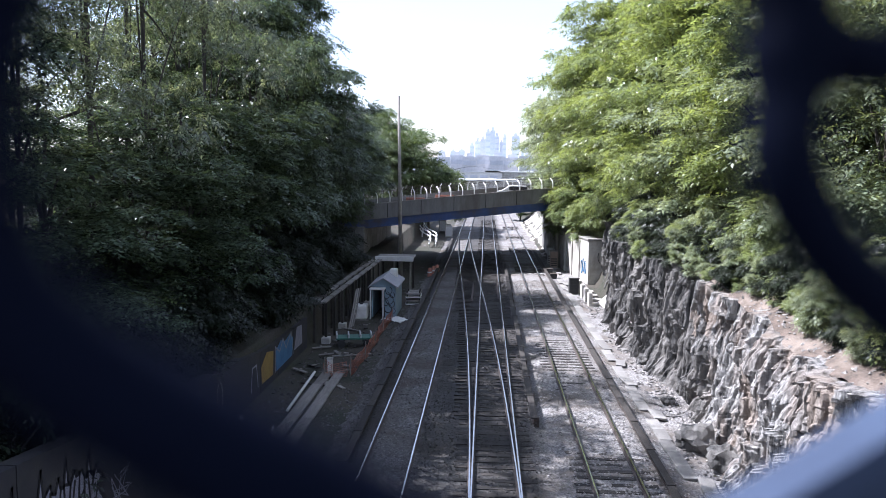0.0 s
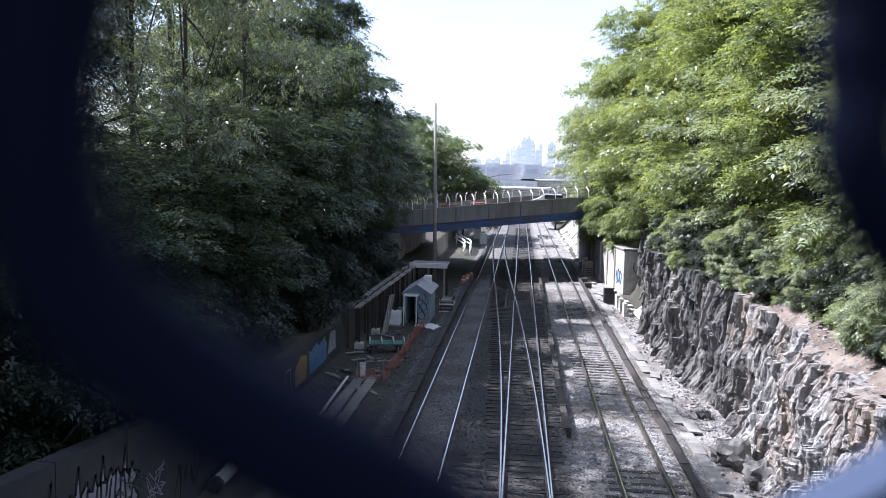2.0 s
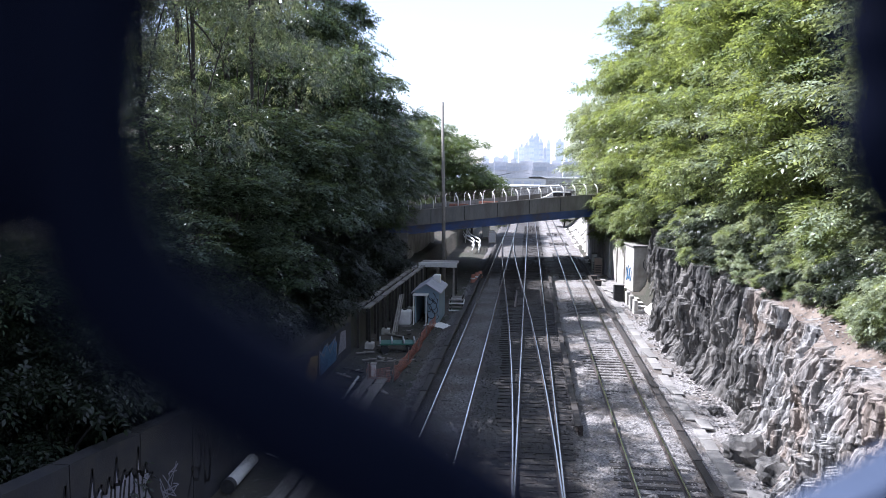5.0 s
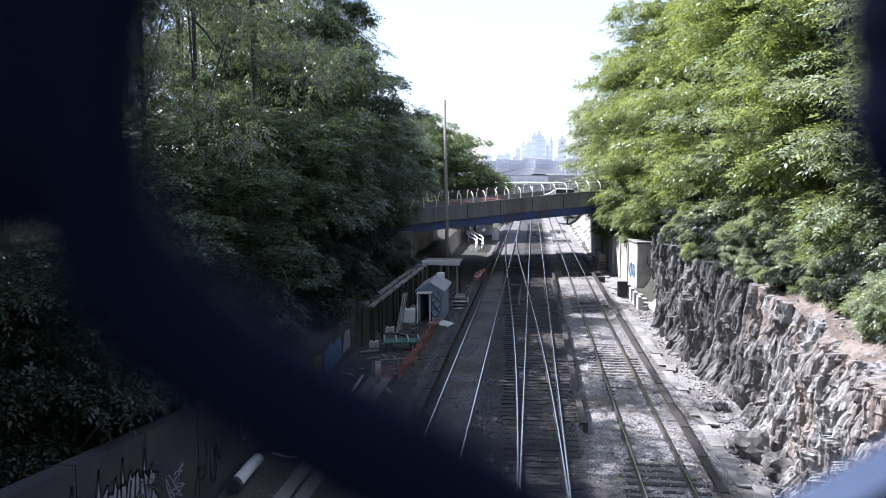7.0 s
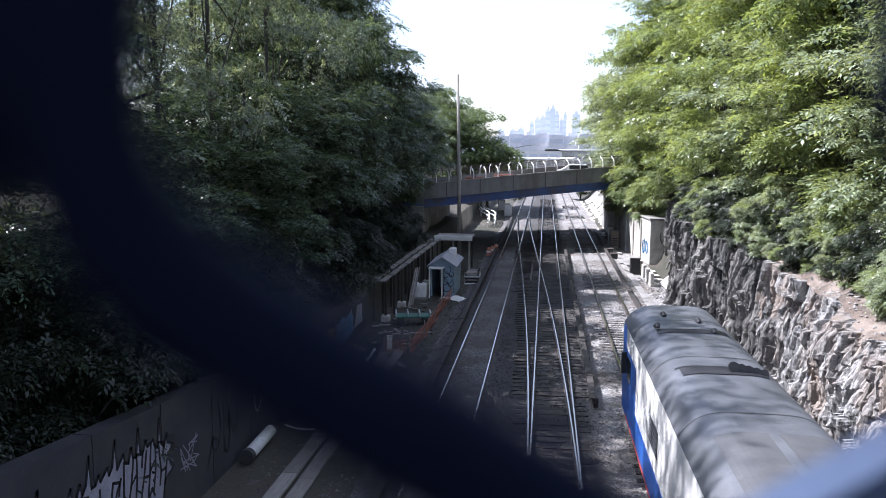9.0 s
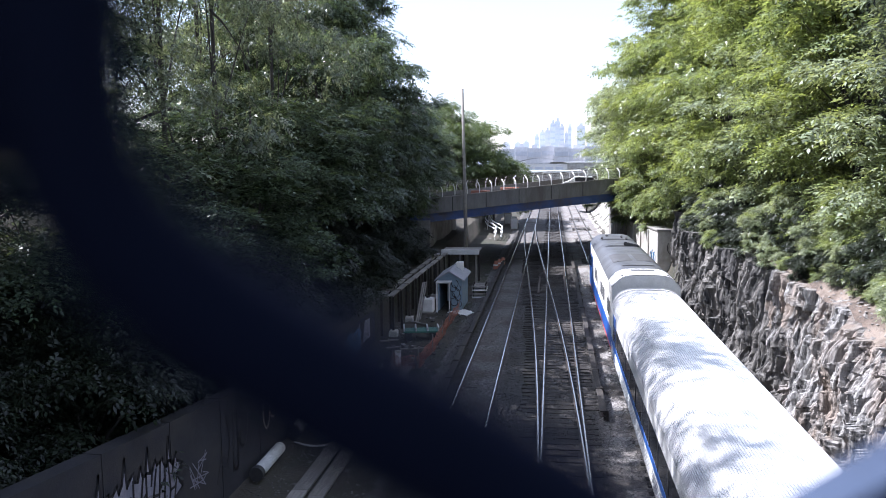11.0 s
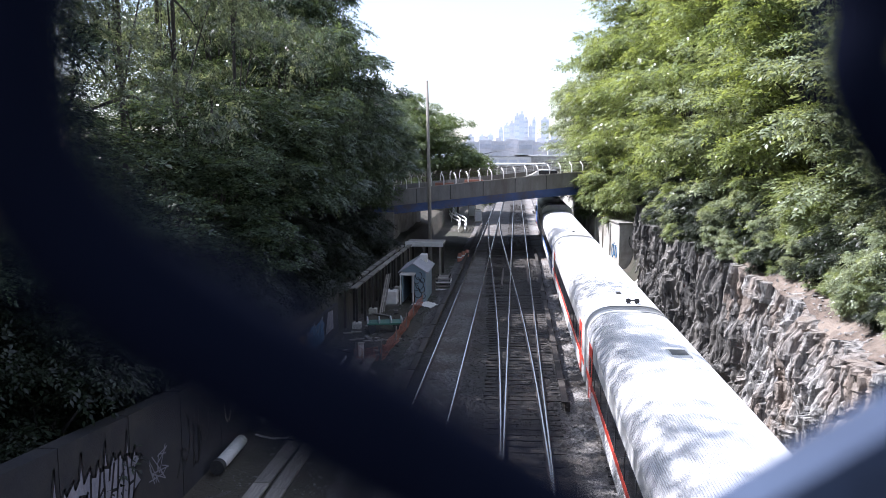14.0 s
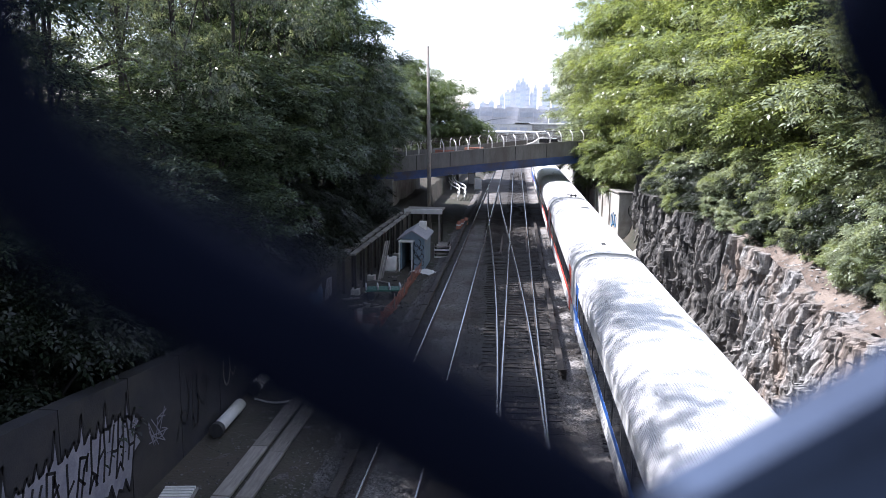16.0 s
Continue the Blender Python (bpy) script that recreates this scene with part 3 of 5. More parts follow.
def parked_car(x, y, z, mat, label):
    c = tagged(empty("car", x, y, z), label, "car", group="cars on the bridge")
    prof = [(-2.2, 0.3), (2.2, 0.3), (2.2, 0.8), (1.3, 0.95), (0.6, 1.45), (-1.0, 1.48), (-1.8, 0.98), (-2.2, 0.9)]
    bm = bmesh.new()
    a = [bm.verts.new((px, -0.85, pz)) for px, pz in prof]
    b = [bm.verts.new((px, 0.85, pz)) for px, pz in prof]
    for i in range(len(prof)):
        bm.faces.new((a[i], a[(i + 1) % len(prof)], b[(i + 1) % len(prof)], b[i]))
    bm.faces.new(a)
    bm.faces.new(b[::-1])
    bmesh.ops.recalc_face_normals(bm, faces=bm.faces)
    part("body", bm, mat, c)
    part("window", boxm(-1.2, 0.7, -0.87, 0.87, 1.0, 1.38), M_GLASS, c)
    for wx in (-1.35, 1.35):
        for s in (-1, 1):
            part("wheel", tube(bmesh.new(), [(wx, s * 0.7, 0.32), (wx, s * 0.88, 0.32)], 0.32, 14), M_DARK, c)
    return c


parked_car(3.4, bridge_y(3.4) + 2.4, bridge_line(3.4) - 1.0, M_WHITE, "white car on the road bridge")

# ---- overbridge under the camera ----
# deck out of view, widened to block skylight, dark to cut bounce
bm = boxm(-34, 34, -15.0, 0.30, 7.1, 8.1)
tagged(part("overbridge_deck", bm, M_DECKDARK), "unseen overbridge deck, widened to block skylight", "bridge deck", kind="structure")


def chain_link():
    f = tagged(empty("chain_link_fence"), "dark coated chain-link fence at the edge of the overbridge", "fence")
    y = 0.065
    # the loop of wires in front of the lens
    for thick, pts in (((0.0045, 0.0057), ((-0.0284, 0.0545, 0.0369), (-0.0307, 0.0536, 0.0222), (-0.0339, 0.0522, 0.0109), (-0.0347, 0.0519, 0.0033), (-0.0344, 0.0523, -0.0044), (-0.0310, 0.0542, -0.0113), (-0.0230, 0.0578, -0.0185), (-0.0138, 0.0614, -0.0253), (-0.0028, 0.0652, -0.0333), (0.0130, 0.0699, -0.0453))),
                ((0.0042, 0.0042), ((-0.0392, 0.0505, 0.0369), (-0.0388, 0.0507, 0.0222), (-0.0392, 0.0505, 0.0109), (-0.0402, 0.0500, 0.0020), (-0.0440, 0.0495, -0.0050), (-0.0530, 0.0480, -0.0130), (-0.0700, 0.0460, -0.0280))),
                ((0.0039, 0.0039), ((0.0397, 0.0784, 0.0376), (0.0315, 0.0759, 0.0219), (0.0280, 0.0748, 0.0141), (0.0289, 0.0749, 0.0086), (0.0289, 0.0749, 0.0029), (0.0331, 0.0759, -0.0044), (0.0402, 0.0776, -0.0110), (0.0515, 0.0803, -0.0187), (0.0762, 0.0856, -0.0356))),
                ((0.0039, 0.0039), ((0.0224, 0.0735, 0.0355), (0.0259, 0.0743, 0.0219), (0.0296, 0.0753, 0.0152), (0.0356, 0.0768, 0.0125), (0.0438, 0.0790, 0.0149), (0.0565, 0.0825, 0.0279)))):
        line = smooth_path([(x, w, 9.7 + z) for x, w, z in pts], 8)
        radii = [float(np.interp(k / (len(line) - 1), (0.35, 0.75), thick)) for k in range(len(line))]
        part("wire", tube(bmesh.new(), line, radii, 14), M_FENCE, f, smooth=True)
    # the rest of the mesh to both sides, as regular zigzag wires
    for i in list(range(-8, -1)) + list(range(2, 9)):
        pts = [(i * 0.072 + (0.018 if k % 2 else -0.018), y + (0.002 if k % 2 else -0.002), 8.55 + 0.036 * k) for k in range(56)]
        part("wire", tube(bmesh.new(), pts, 0.0024, 6), M_FENCE, f)
    for x in (-0.68, 0.68):
        part("post", tube(bmesh.new(), [(x, y + 0.03, 8.1), (x, y + 0.03, 10.6)], 0.03, 14), M_GALV, f)
    part("top_rail", tube(bmesh.new(), [(-0.7, y + 0.03, 10.56), (0.7, y + 0.03, 10.56)], 0.022, 12), M_GALV, f)
    part("bottom_rail", tube(bmesh.new(), [(-0.7, y + 0.03, 8.55), (0.7, y + 0.03, 8.55)], 0.022, 12), M_GALV, f)
    return f


chain_link()
# angle section and place picked so its lit and dark parts fit the view
brace = tagged(empty("fence_brace"), "blue-grey painted steel bar, shaped to fit the view", "brace")
bar = bmesh.new()
box(bar, -1.80, 0.75, 0.149, 0.164, -0.006, 0.0)
box(bar, -1.80, 0.75, 0.157, 0.163, -0.10, -0.006)
p_ = part("bar", bar, M_PIPE, brace)
p_.matrix_basis = Matrix.Translation((0.0494, 0, 9.7 - 0.0690)) @ pose(0, 0, 0, 0, -35, 0)
part("base_plate", boxm(-1.50, -1.25, 0.10, 0.24, 8.1, 8.72, bevel=0.01), M_PIPE, brace)


# ---- rock cliff ----
def cliff_base(y):
    return 8.45 + 0.35 * math.sin(y * 0.23 + 0.4) - 0.55 * step(30, 20, y) + 1.7 * step(52, 64, y)


def cliff_top(y):
    return 5.5 - 0.55 * step(36, 27, y) + 0.45 * fbm(y * 0.2, 0, 9)


def dice(*k):
    """A fixed number from 0 to 1 for whole numbers k."""
    v = math.sin(sum(q * w for q, w in zip(k, (12.9898, 78.233, 37.719)))) * 43758.5453
    return v - math.floor(v)


def slabs(t, z, wide, tall, seed):
    """Upright slabs of split rock: each column breaks into lengths, each length stands at its own depth and lean. -1 to 1."""
    u = t / wide + 0.35 * noise.noise(Vector((t / wide * 0.6, z * 0.5 / tall, seed)))
    i = math.floor(u)
    fx = u - i
    w = z / (tall * (0.6 + dice(i, seed, 1))) + 5 * dice(i, seed, 2) + (dice(i, seed, 3) - 0.5) * 0.5 * fx
    j = math.floor(w)
    fz = w - j
    edge = max(0.0, 1 - min(fx, 1 - fx) / 0.12)
    return 2 * dice(i, j, seed) - 1 + 1.5 * (dice(i, j, seed + 4) - 0.5) * (fx - 0.5) + 0.7 * (dice(i, j, seed + 7) - 0.6) * (fz - 0.5) - 0.7 * edge


def rock_point(y, v):
    if v > 1:       # the broken top runs back under the soil
        x, yy, z = rock_point(y, 1.0)
        return x + 7.0 * (v - 1), yy, z + 0.12 * fbm(y * 3, v * 9, 2) * min(1.0, 20 * (v - 1))
    z = -0.25 + cliff_top(y) * v
    warp = fbm(y * 0.5, z * 0.25, 4)
    tilt = y + 0.13 * z + 0.25 * warp
    near = step(36, 26, y)
    out = 0.24 * slabs(tilt, z, 1.7, 3.2 - 1.0 * near, 2) + 0.17 * slabs(tilt, z, 0.62, 2.4 - 1.2 * near, 6) \
        + 0.11 * slabs(tilt, z, 0.27, 1.5 - 0.8 * near, 9) + 0.05 * slabs(tilt, z, 0.13, 0.8 - 0.4 * near, 13)
    out += 0.28 * fbm(tilt * 0.9, z * 0.5, 7, 3) + 0.05 * fbm(tilt * 5, z * 2.5, 17, 3)
    foot = 0.35 * step(0.22, 0.0, v) * (0.5 + warp)
    x = cliff_base(y) + 0.35 * v + 0.6 * v * near - out - foot + 0.3 * fbm(y * 0.3, z * 0.35, 3)
    return x, y + 0.05 * fbm(y * 1.7, z * 1.3, 11), z


def rock_sheet(name, y0, y1, n_y, n_z, mat, label):
    verts = [rock_point(y0 + (y1 - y0) * i / (n_y - 1), j / (n_z - 1)) for j in range(n_z + 14) for i in range(n_y)]
    faces = [(a, a + n_y, a + n_y + 1, a + 1) for j in range(n_z + 13) for a in range(j * n_y, j * n_y + n_y - 1)]
    me = bpy.data.meshes.new(name)
    me.from_pydata(verts, [], faces)
    me.materials.append(mat)
    me.materials.append(M_ROCKPALE if mat is M_ROCK else M_ROCK)
    for poly in me.polygons:        # the pale rock gives way to the dark in ragged patches
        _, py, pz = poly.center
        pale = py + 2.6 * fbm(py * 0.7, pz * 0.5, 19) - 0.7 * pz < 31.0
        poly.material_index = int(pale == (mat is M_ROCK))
    return tagged(new(name, me), label, "rock face", kind="structure")


rock_sheet("rock_face_near", 13.0, 33.0, 800, 110, M_ROCKPALE, "pale schist rock face with upright cracks")
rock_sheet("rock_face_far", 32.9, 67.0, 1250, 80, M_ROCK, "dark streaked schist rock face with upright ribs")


def rim(u, y):
    x0 = cliff_base(y) + 0.5 + 0.6 * step(36, 26, y)
    z0 = cliff_top(y) - 0.25
    return x0 + 6.5 * u, y, z0 - 0.05 + 2.4 * max(u, 0.0) ** 0.8 + 0.25 * fbm(u * 6, y * 0.6, 2)


tagged(grid_mesh("rim_soil", [0, 0.03, 0.07, 0.12, 0.2, 0.3, 0.45, 0.6, 0.8, 1.0], [13 + 0.3 * i for i in range(181)], rim, M_SOIL), "reddish soil slope above the rock", "soil bank", kind="structure")


# ---- trees ----
def crown_mesh(name, seed, mat, r, h, sprays, leaf=0.24, clumps=46, droop=0.35, per=9, flat=0.75, slim=0.24):
    """Feathered leaves on sprays on clumps, round a crown of radius r and height h centred on its origin; a low flat makes layered boughs."""
    rg = np.random.default_rng(seed)
    d = rg.normal(size=(clumps, 3))
    d /= np.linalg.norm(d, axis=1)[:, None]
    rad = rg.uniform(0.25, 1.0, clumps)[:, None] ** 0.6
    cc = d * rad * np.array([r, r, h / 2]) * rg.uniform(0.85, 1.12, (clumps, 1))
    cr = rg.uniform(0.18, 0.38, clumps) * r
    k = rg.integers(0, clumps, sprays)
    dd = rg.normal(size=(sprays, 3))
    dd[:, 2] = np.abs(dd[:, 2]) * 0.9 - 0.35
    dd += 0.6 * d[k]
    dd /= np.linalg.norm(dd, axis=1)[:, None]
    start = cc[k] + dd * (cr[k] * rg.uniform(0.25, 1.1, sprays))[:, None] * np.array([1.2, 1.2, flat])
    ax = dd * np.array([1, 1, 0.25]) + rg.normal(scale=0.4, size=(sprays, 3)) * np.array([1, 1, 0.6])
    ax[:, 2] -= droop
    ax /= np.linalg.norm(ax, axis=1)[:, None]
    up = np.array([0, 0, 1.0]) + rg.normal(scale=0.35, size=(sprays, 3))
    side = np.cross(ax, up)
    side /= np.linalg.norm(side, axis=1)[:, None] + 1e-6
    nrm = np.cross(side, ax)
    length = rg.uniform(2.0, 3.6, sprays) * leaf
    V = []
    for j in range(per):
        s = (j // 2 + 0.6) / (per / 2)
        sg = -1 if j % 2 else 1
        root = start + ax * (length * s)[:, None] - np.array([0, 0, 0.25]) * (length * s * s)[:, None]
        out = side * sg * 0.85 + ax * 0.5 + nrm * rg.uniform(-0.5, 0.35, (sprays, 1))
        if j == per - 1:
            out = ax.copy()
        out /= np.linalg.norm(out, axis=1)[:, None]
        ln = (leaf * rg.uniform(0.7, 1.3, sprays))[:, None]
        wv = np.cross(out, nrm) * ln * slim
        tip = root + out * ln - np.array([0, 0, 0.18]) * ln
        mid = root + out * ln * 0.45
        V.append(np.stack([root, mid + wv, tip, mid - wv], axis=1))
    V = np.concatenate(V).reshape(-1, 3)
    nq = len(V) // 4
    me = bpy.data.meshes.new(name)
    me.vertices.add(len(V))
    me.vertices.foreach_set("co", V.ravel())
    me.loops.add(nq * 4)
    me.loops.foreach_set("vertex_index", np.arange(nq * 4))
    me.polygons.add(nq)
    me.polygons.foreach_set("loop_start", np.arange(nq) * 4)
    me.polygons.foreach_set("loop_total", np.full(nq, 4))
    me.materials.append(mat)
    me.update(calc_edges=True)
    return me, cc


def trunk_mesh(seed, height, r, crown_z, tips):
    rg = random.Random(seed)
    bm = bmesh.new()
    lean = rg.uniform(-0.6, 0.6)
    pts = [(lean * t * t + 0.15 * math.sin(5 * t + seed), 0.2 * math.sin(4 * t), -0.6 + (height + 0.6) * t) for t in (0, 0.2, 0.4, 0.6, 0.8, 1.0)]
    tube(bm, pts, [r * (1 - 0.8 * t / 5) for t in range(6)], 9)
    for c in tips:
        t = rg.uniform(0.3, 0.8)
        i = int(t * 5)
        a, b = Vector(pts[i]), Vector((c[0] * 0.92, c[1] * 0.92, c[2] + crown_z))
        m = (a + b) / 2 + Vector((rg.uniform(-0.3, 0.3), rg.uniform(-0.3, 0.3), 0.12 * (b - a).length))
        tube(bm, smooth_path([a, m, b], 3), [r * 0.34, r * 0.3, r * 0.25, r * 0.2, r * 0.15, r * 0.1, r * 0.05], 6)
    return mesh_of("trunk", bm, M_BARK, True)


KINDS = {}
for key, mat, r, h, sprays, leaf, clumps, droop, flat, limb in (
        ("dark_a", M_LEAFDARK, 4.6, 14, 5000, 0.205, 60, 0.3, 0.6, 0.2), ("dark_b", M_LEAFDARK, 4.2, 12, 4400, 0.205, 54, 0.3, 0.6, 0.2), ("mid", M_LEAFMID, 4.4, 11, 5000, 0.21, 60, 0.3, 0.75, 0.22),
        ("thin", M_LEAFTHIN, 4.4, 13, 2000, 0.135, 44, 0.35, 0.6, 0.12), ("thin_b", M_LEAFTHIN, 4.5, 13.5, 2000, 0.15, 46, 0.35, 0.6, 0.12),
        ("grey_a", M_LEAFGREY, 4.6, 13, 6800, 0.205, 84, 0.25, 0.65, 0.2), ("light_a", M_LEAFLIGHT, 4.8, 14, 7600, 0.205, 90, 0.15, 0.5, 0.2), ("light_b", M_LEAFGREY, 4.3, 12, 6800, 0.205, 80, 0.15, 0.5, 0.2)):
    cm, cc = crown_mesh("crown", len(key) * 7 + clumps + ord(key[-1]), mat, r, h, sprays, leaf, clumps, droop, flat=flat)
    KINDS[key] = (cm, trunk_mesh(clumps + ord(key[-1]), h * 1.05, limb, h * 0.62, cc[::4]), h)


def tree(key, x, y, s=1.0, rz=0.0, sz=1.0, z=None, label="", lift=0.0):
    cm, tm, h = KINDS[key]
    t = empty("tree", x, y, (ground_z(x, y)[2] if z is None else z), rz)
    t.scale = (s, s, s * sz)
    piece("trunk", tm, t, Matrix.Diagonal((1, 1, 1 + lift / h, 1)))
    piece("crown", cm, t, pose(0, 0, h * 0.62 + lift))
    return tagged(t, label or ("dense dark-green broadleaf tree on the bank" if "dark" in key else "sunlit leafy tree on the rocky bank"), "tree", group="trees along the cutting")


rt = random.Random(5)
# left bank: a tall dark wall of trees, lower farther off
# the nearest few, at the left edge, are added to block sun
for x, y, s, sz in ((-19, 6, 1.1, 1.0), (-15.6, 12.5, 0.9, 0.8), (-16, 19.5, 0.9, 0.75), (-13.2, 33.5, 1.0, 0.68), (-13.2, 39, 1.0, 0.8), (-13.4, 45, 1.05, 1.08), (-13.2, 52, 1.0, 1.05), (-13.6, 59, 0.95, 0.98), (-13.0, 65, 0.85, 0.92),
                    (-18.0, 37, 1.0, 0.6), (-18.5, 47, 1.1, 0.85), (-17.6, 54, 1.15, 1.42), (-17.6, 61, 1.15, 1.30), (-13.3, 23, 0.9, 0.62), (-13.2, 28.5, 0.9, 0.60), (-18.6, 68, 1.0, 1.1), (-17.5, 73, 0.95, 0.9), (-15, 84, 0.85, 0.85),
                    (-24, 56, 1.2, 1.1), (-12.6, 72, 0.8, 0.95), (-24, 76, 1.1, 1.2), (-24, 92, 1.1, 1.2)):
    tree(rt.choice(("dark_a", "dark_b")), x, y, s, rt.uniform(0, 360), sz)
for x, y, s, sz in ((-13.4, 26, 1.05, 1.45), (-17.5, 21, 1.1, 1.4), (-18.0, 29, 1.1, 1.35), (-13.4, 30, 1.0, 1.4), (-17.8, 38, 1.1, 1.3), (-13.6, 37, 0.95, 1.4), (-22, 32, 1.1, 1.2)):
    tree("thin", x, y, s, rt.uniform(0, 360), sz, lift=2.0, label="tall thin-crowned tree with light through its leaves")
for x, y, s, sz in ((-12.4, 113, 1.08, 0.95), (-8.4, 116, 1.0, 0.92), (-16, 122, 1.13, 1.0), (-6.6, 122, 0.85, 0.95), (-12, 128, 1.13, 1.0), (6.6, 150, 0.72, 0.72)):
    tree("mid", x, y, s, rt.uniform(0, 360), sz, lift=0.8, label="rounded tree beyond the road bridge")
# high crowns, largely out of view, added to shade the near ground and wall
for x, y, q in ((-13.5, 9, 0.95), (-13.4, 15.5, 0.95), (-13.4, 21.5, 0.9), (-17.5, 15, 1.0), (-14.5, 2, 1.0)):
    tree("thin_b" if y > 20 else "dark_b", x, y, q, rt.uniform(0, 360), 1.0, lift=5.5 if x > -15 else 6.5, label="tall high-crowned tree added to shade wall and tracks")
# right bank: bright trees leaning out over the rock
for x, y, s, sz in ((14.0, 28, 1.0, 0.95), (13.2, 36, 1.0, 1.0), (13.4, 44, 1.05, 1.05), (12.8, 52, 1.05, 1.1), (13.0, 60, 1.05, 1.15), (12.4, 68, 1.05, 1.2), (10.9, 76, 1.15, 1.15), (10.4, 85, 1.2, 1.1), (9.8, 95, 1.1, 1.05), (11.0, 108, 1.05, 0.95),
                    (19, 33, 1.2, 1.2), (18.5, 43, 1.2, 1.2), (18.5, 54, 1.2, 1.25), (18, 66, 1.2, 1.25), (17.5, 80, 1.2, 1.25), (20, 23, 1.1, 1.1), (13.4, 74, 1.2, 1.42), (15.0, 84, 1.2, 1.4)):
    tree("grey_a" if y > 78 or y < 30 or (x > 17 and y < 50) else rt.choice(("light_a", "light_b", "light_a")), x, y, s, rt.uniform(0, 360), sz)

# shrubs
SHRUB = {}
for key, mat, leaf in (("dark", M_LEAFSHADE, 0.11), ("mid", M_LEAFGREY, 0.10), ("light", M_LEAFLIGHT, 0.11)):
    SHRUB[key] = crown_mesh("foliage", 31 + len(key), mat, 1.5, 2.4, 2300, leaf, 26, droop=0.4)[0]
stem = bmesh.new()
for a in range(5):
    tube(stem, [(0, 0, -0.3), (0.35 * math.cos(a * 1.3), 0.35 * math.sin(a * 1.3), 0.7), (0.8 * math.cos(a * 1.3), 0.8 * math.sin(a * 1.3), 1.3)], [0.05, 0.035, 0.015], 5)
STEM = mesh_of("stem", stem, M_BARK)


def shrub(key, x, y, z, s, label):
    t = empty("shrub", x, y, z, rt.uniform(0, 360))
    t.scale = (s, s, s)
    piece("stem", STEM, t, Matrix())
    piece("foliage", SHRUB[key], t, pose(0, 0, 1.15))
    return tagged(t, label, "shrub", group="shrubs on the banks")


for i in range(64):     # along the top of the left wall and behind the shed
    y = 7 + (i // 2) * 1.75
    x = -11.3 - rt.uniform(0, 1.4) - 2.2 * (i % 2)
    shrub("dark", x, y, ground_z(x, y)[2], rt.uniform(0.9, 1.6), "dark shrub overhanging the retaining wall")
for i in range(46):     # along the rim of the rock
    y = 18 + i * 1.08
    u = rt.uniform(0.10, 0.40) + 0.10 * step(36, 28, y)
    x, _, z = rim(u, y)
    shrub(rt.choice(("mid", "light", "mid", "dark", "dark")), x, y, z - 0.1, rt.uniform(0.6, 1.0), "leafy shrub on the rim of the rock")

# the largest stand in for overhanging boughs, sized to fit the view
for x, y, z, q in ((9.3, 75.8, 3.9, 1.9), (10.4, 72.0, 3.78, 1.7), (8.8, 78.6, 4.0, 1.9), (11.2, 69.8, 3.7, 0.9), (10.9, 72.5, 3.7, 1.1), (10.6, 75, 3.7, 1.2), (10.4, 77.8, 3.7, 1.4), (9.9, 80, 3.7, 1.5), (8.6, 82.5, 5.6, 1.5), (8.0, 85, 5.6, 1.7), (8.8, 88, 5.6, 1.7)):
    shrub(rt.choice(("mid", "light")), x, y, z - 0.1, q, "leafy shrub by the concrete, placed to fit the view")
for i in range(52):     # creepers along the rock edge
    y = 31 + i * 0.68 + rt.uniform(-0.3, 0.3)
    x, _, z = rim(rt.uniform(0.03, 0.10), y)
    shrub(rt.choice(("mid", "light", "mid", "dark", "dark")), x, y, z - 0.35, rt.uniform(0.32, 0.55), "creeper hanging over the edge of the rock")
for i in range(46):
    y = 15 + i * 0.5
    for u, q in ((rt.uniform(0.17, 0.27), rt.uniform(0.35, 0.6)), (rt.uniform(0.25, 0.38), rt.uniform(0.55, 0.85)), (rt.uniform(0.42, 0.6), rt.uniform(0.8, 1.1))):
        x, _, z = rim(u - 0.06 + 0.05 * step(33, 26, y), y)
        shrub(rt.choice(("mid", "mid", "light", "dark", "dark")), x, y, z - 0.2, q, "leafy shrub on the soil slope")

# ---- utility pole ----
up = tagged(empty("utility_pole", -7.35, 68, -0.25), "tall weathered timber utility pole beside the shed", "utility pole")
part("shaft", tube(bmesh.new(), [(0, 0, -0.3), (-0.12, 0, 8), (-0.28, 0, 16.1)], [0.19, 0.15, 0.11], 12), M_WOOD, up, smooth=True)
for z in (9.5, 10.6, 11.4):
    part("step_bolt", tube(bmesh.new(), [(-0.4, 0, z), (0.15, 0, z)], 0.018, 6), M_RAILSIDE, up)


# ---- left retaining wall with spray paint ----
def wall_top(y):
    return max(1.45, 3.75 - 0.105 * (y - 13))


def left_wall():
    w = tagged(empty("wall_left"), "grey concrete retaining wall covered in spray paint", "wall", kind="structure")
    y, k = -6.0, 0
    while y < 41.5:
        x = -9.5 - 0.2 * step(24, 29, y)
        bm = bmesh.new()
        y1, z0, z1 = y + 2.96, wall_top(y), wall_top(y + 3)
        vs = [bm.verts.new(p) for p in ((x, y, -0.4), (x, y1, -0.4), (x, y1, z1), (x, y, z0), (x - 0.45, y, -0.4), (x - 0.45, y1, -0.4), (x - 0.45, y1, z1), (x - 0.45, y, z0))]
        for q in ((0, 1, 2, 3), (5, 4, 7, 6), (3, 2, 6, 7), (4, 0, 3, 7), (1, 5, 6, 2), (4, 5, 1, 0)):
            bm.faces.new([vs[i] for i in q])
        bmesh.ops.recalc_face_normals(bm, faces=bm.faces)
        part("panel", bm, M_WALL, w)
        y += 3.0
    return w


wall_l = left_wall()


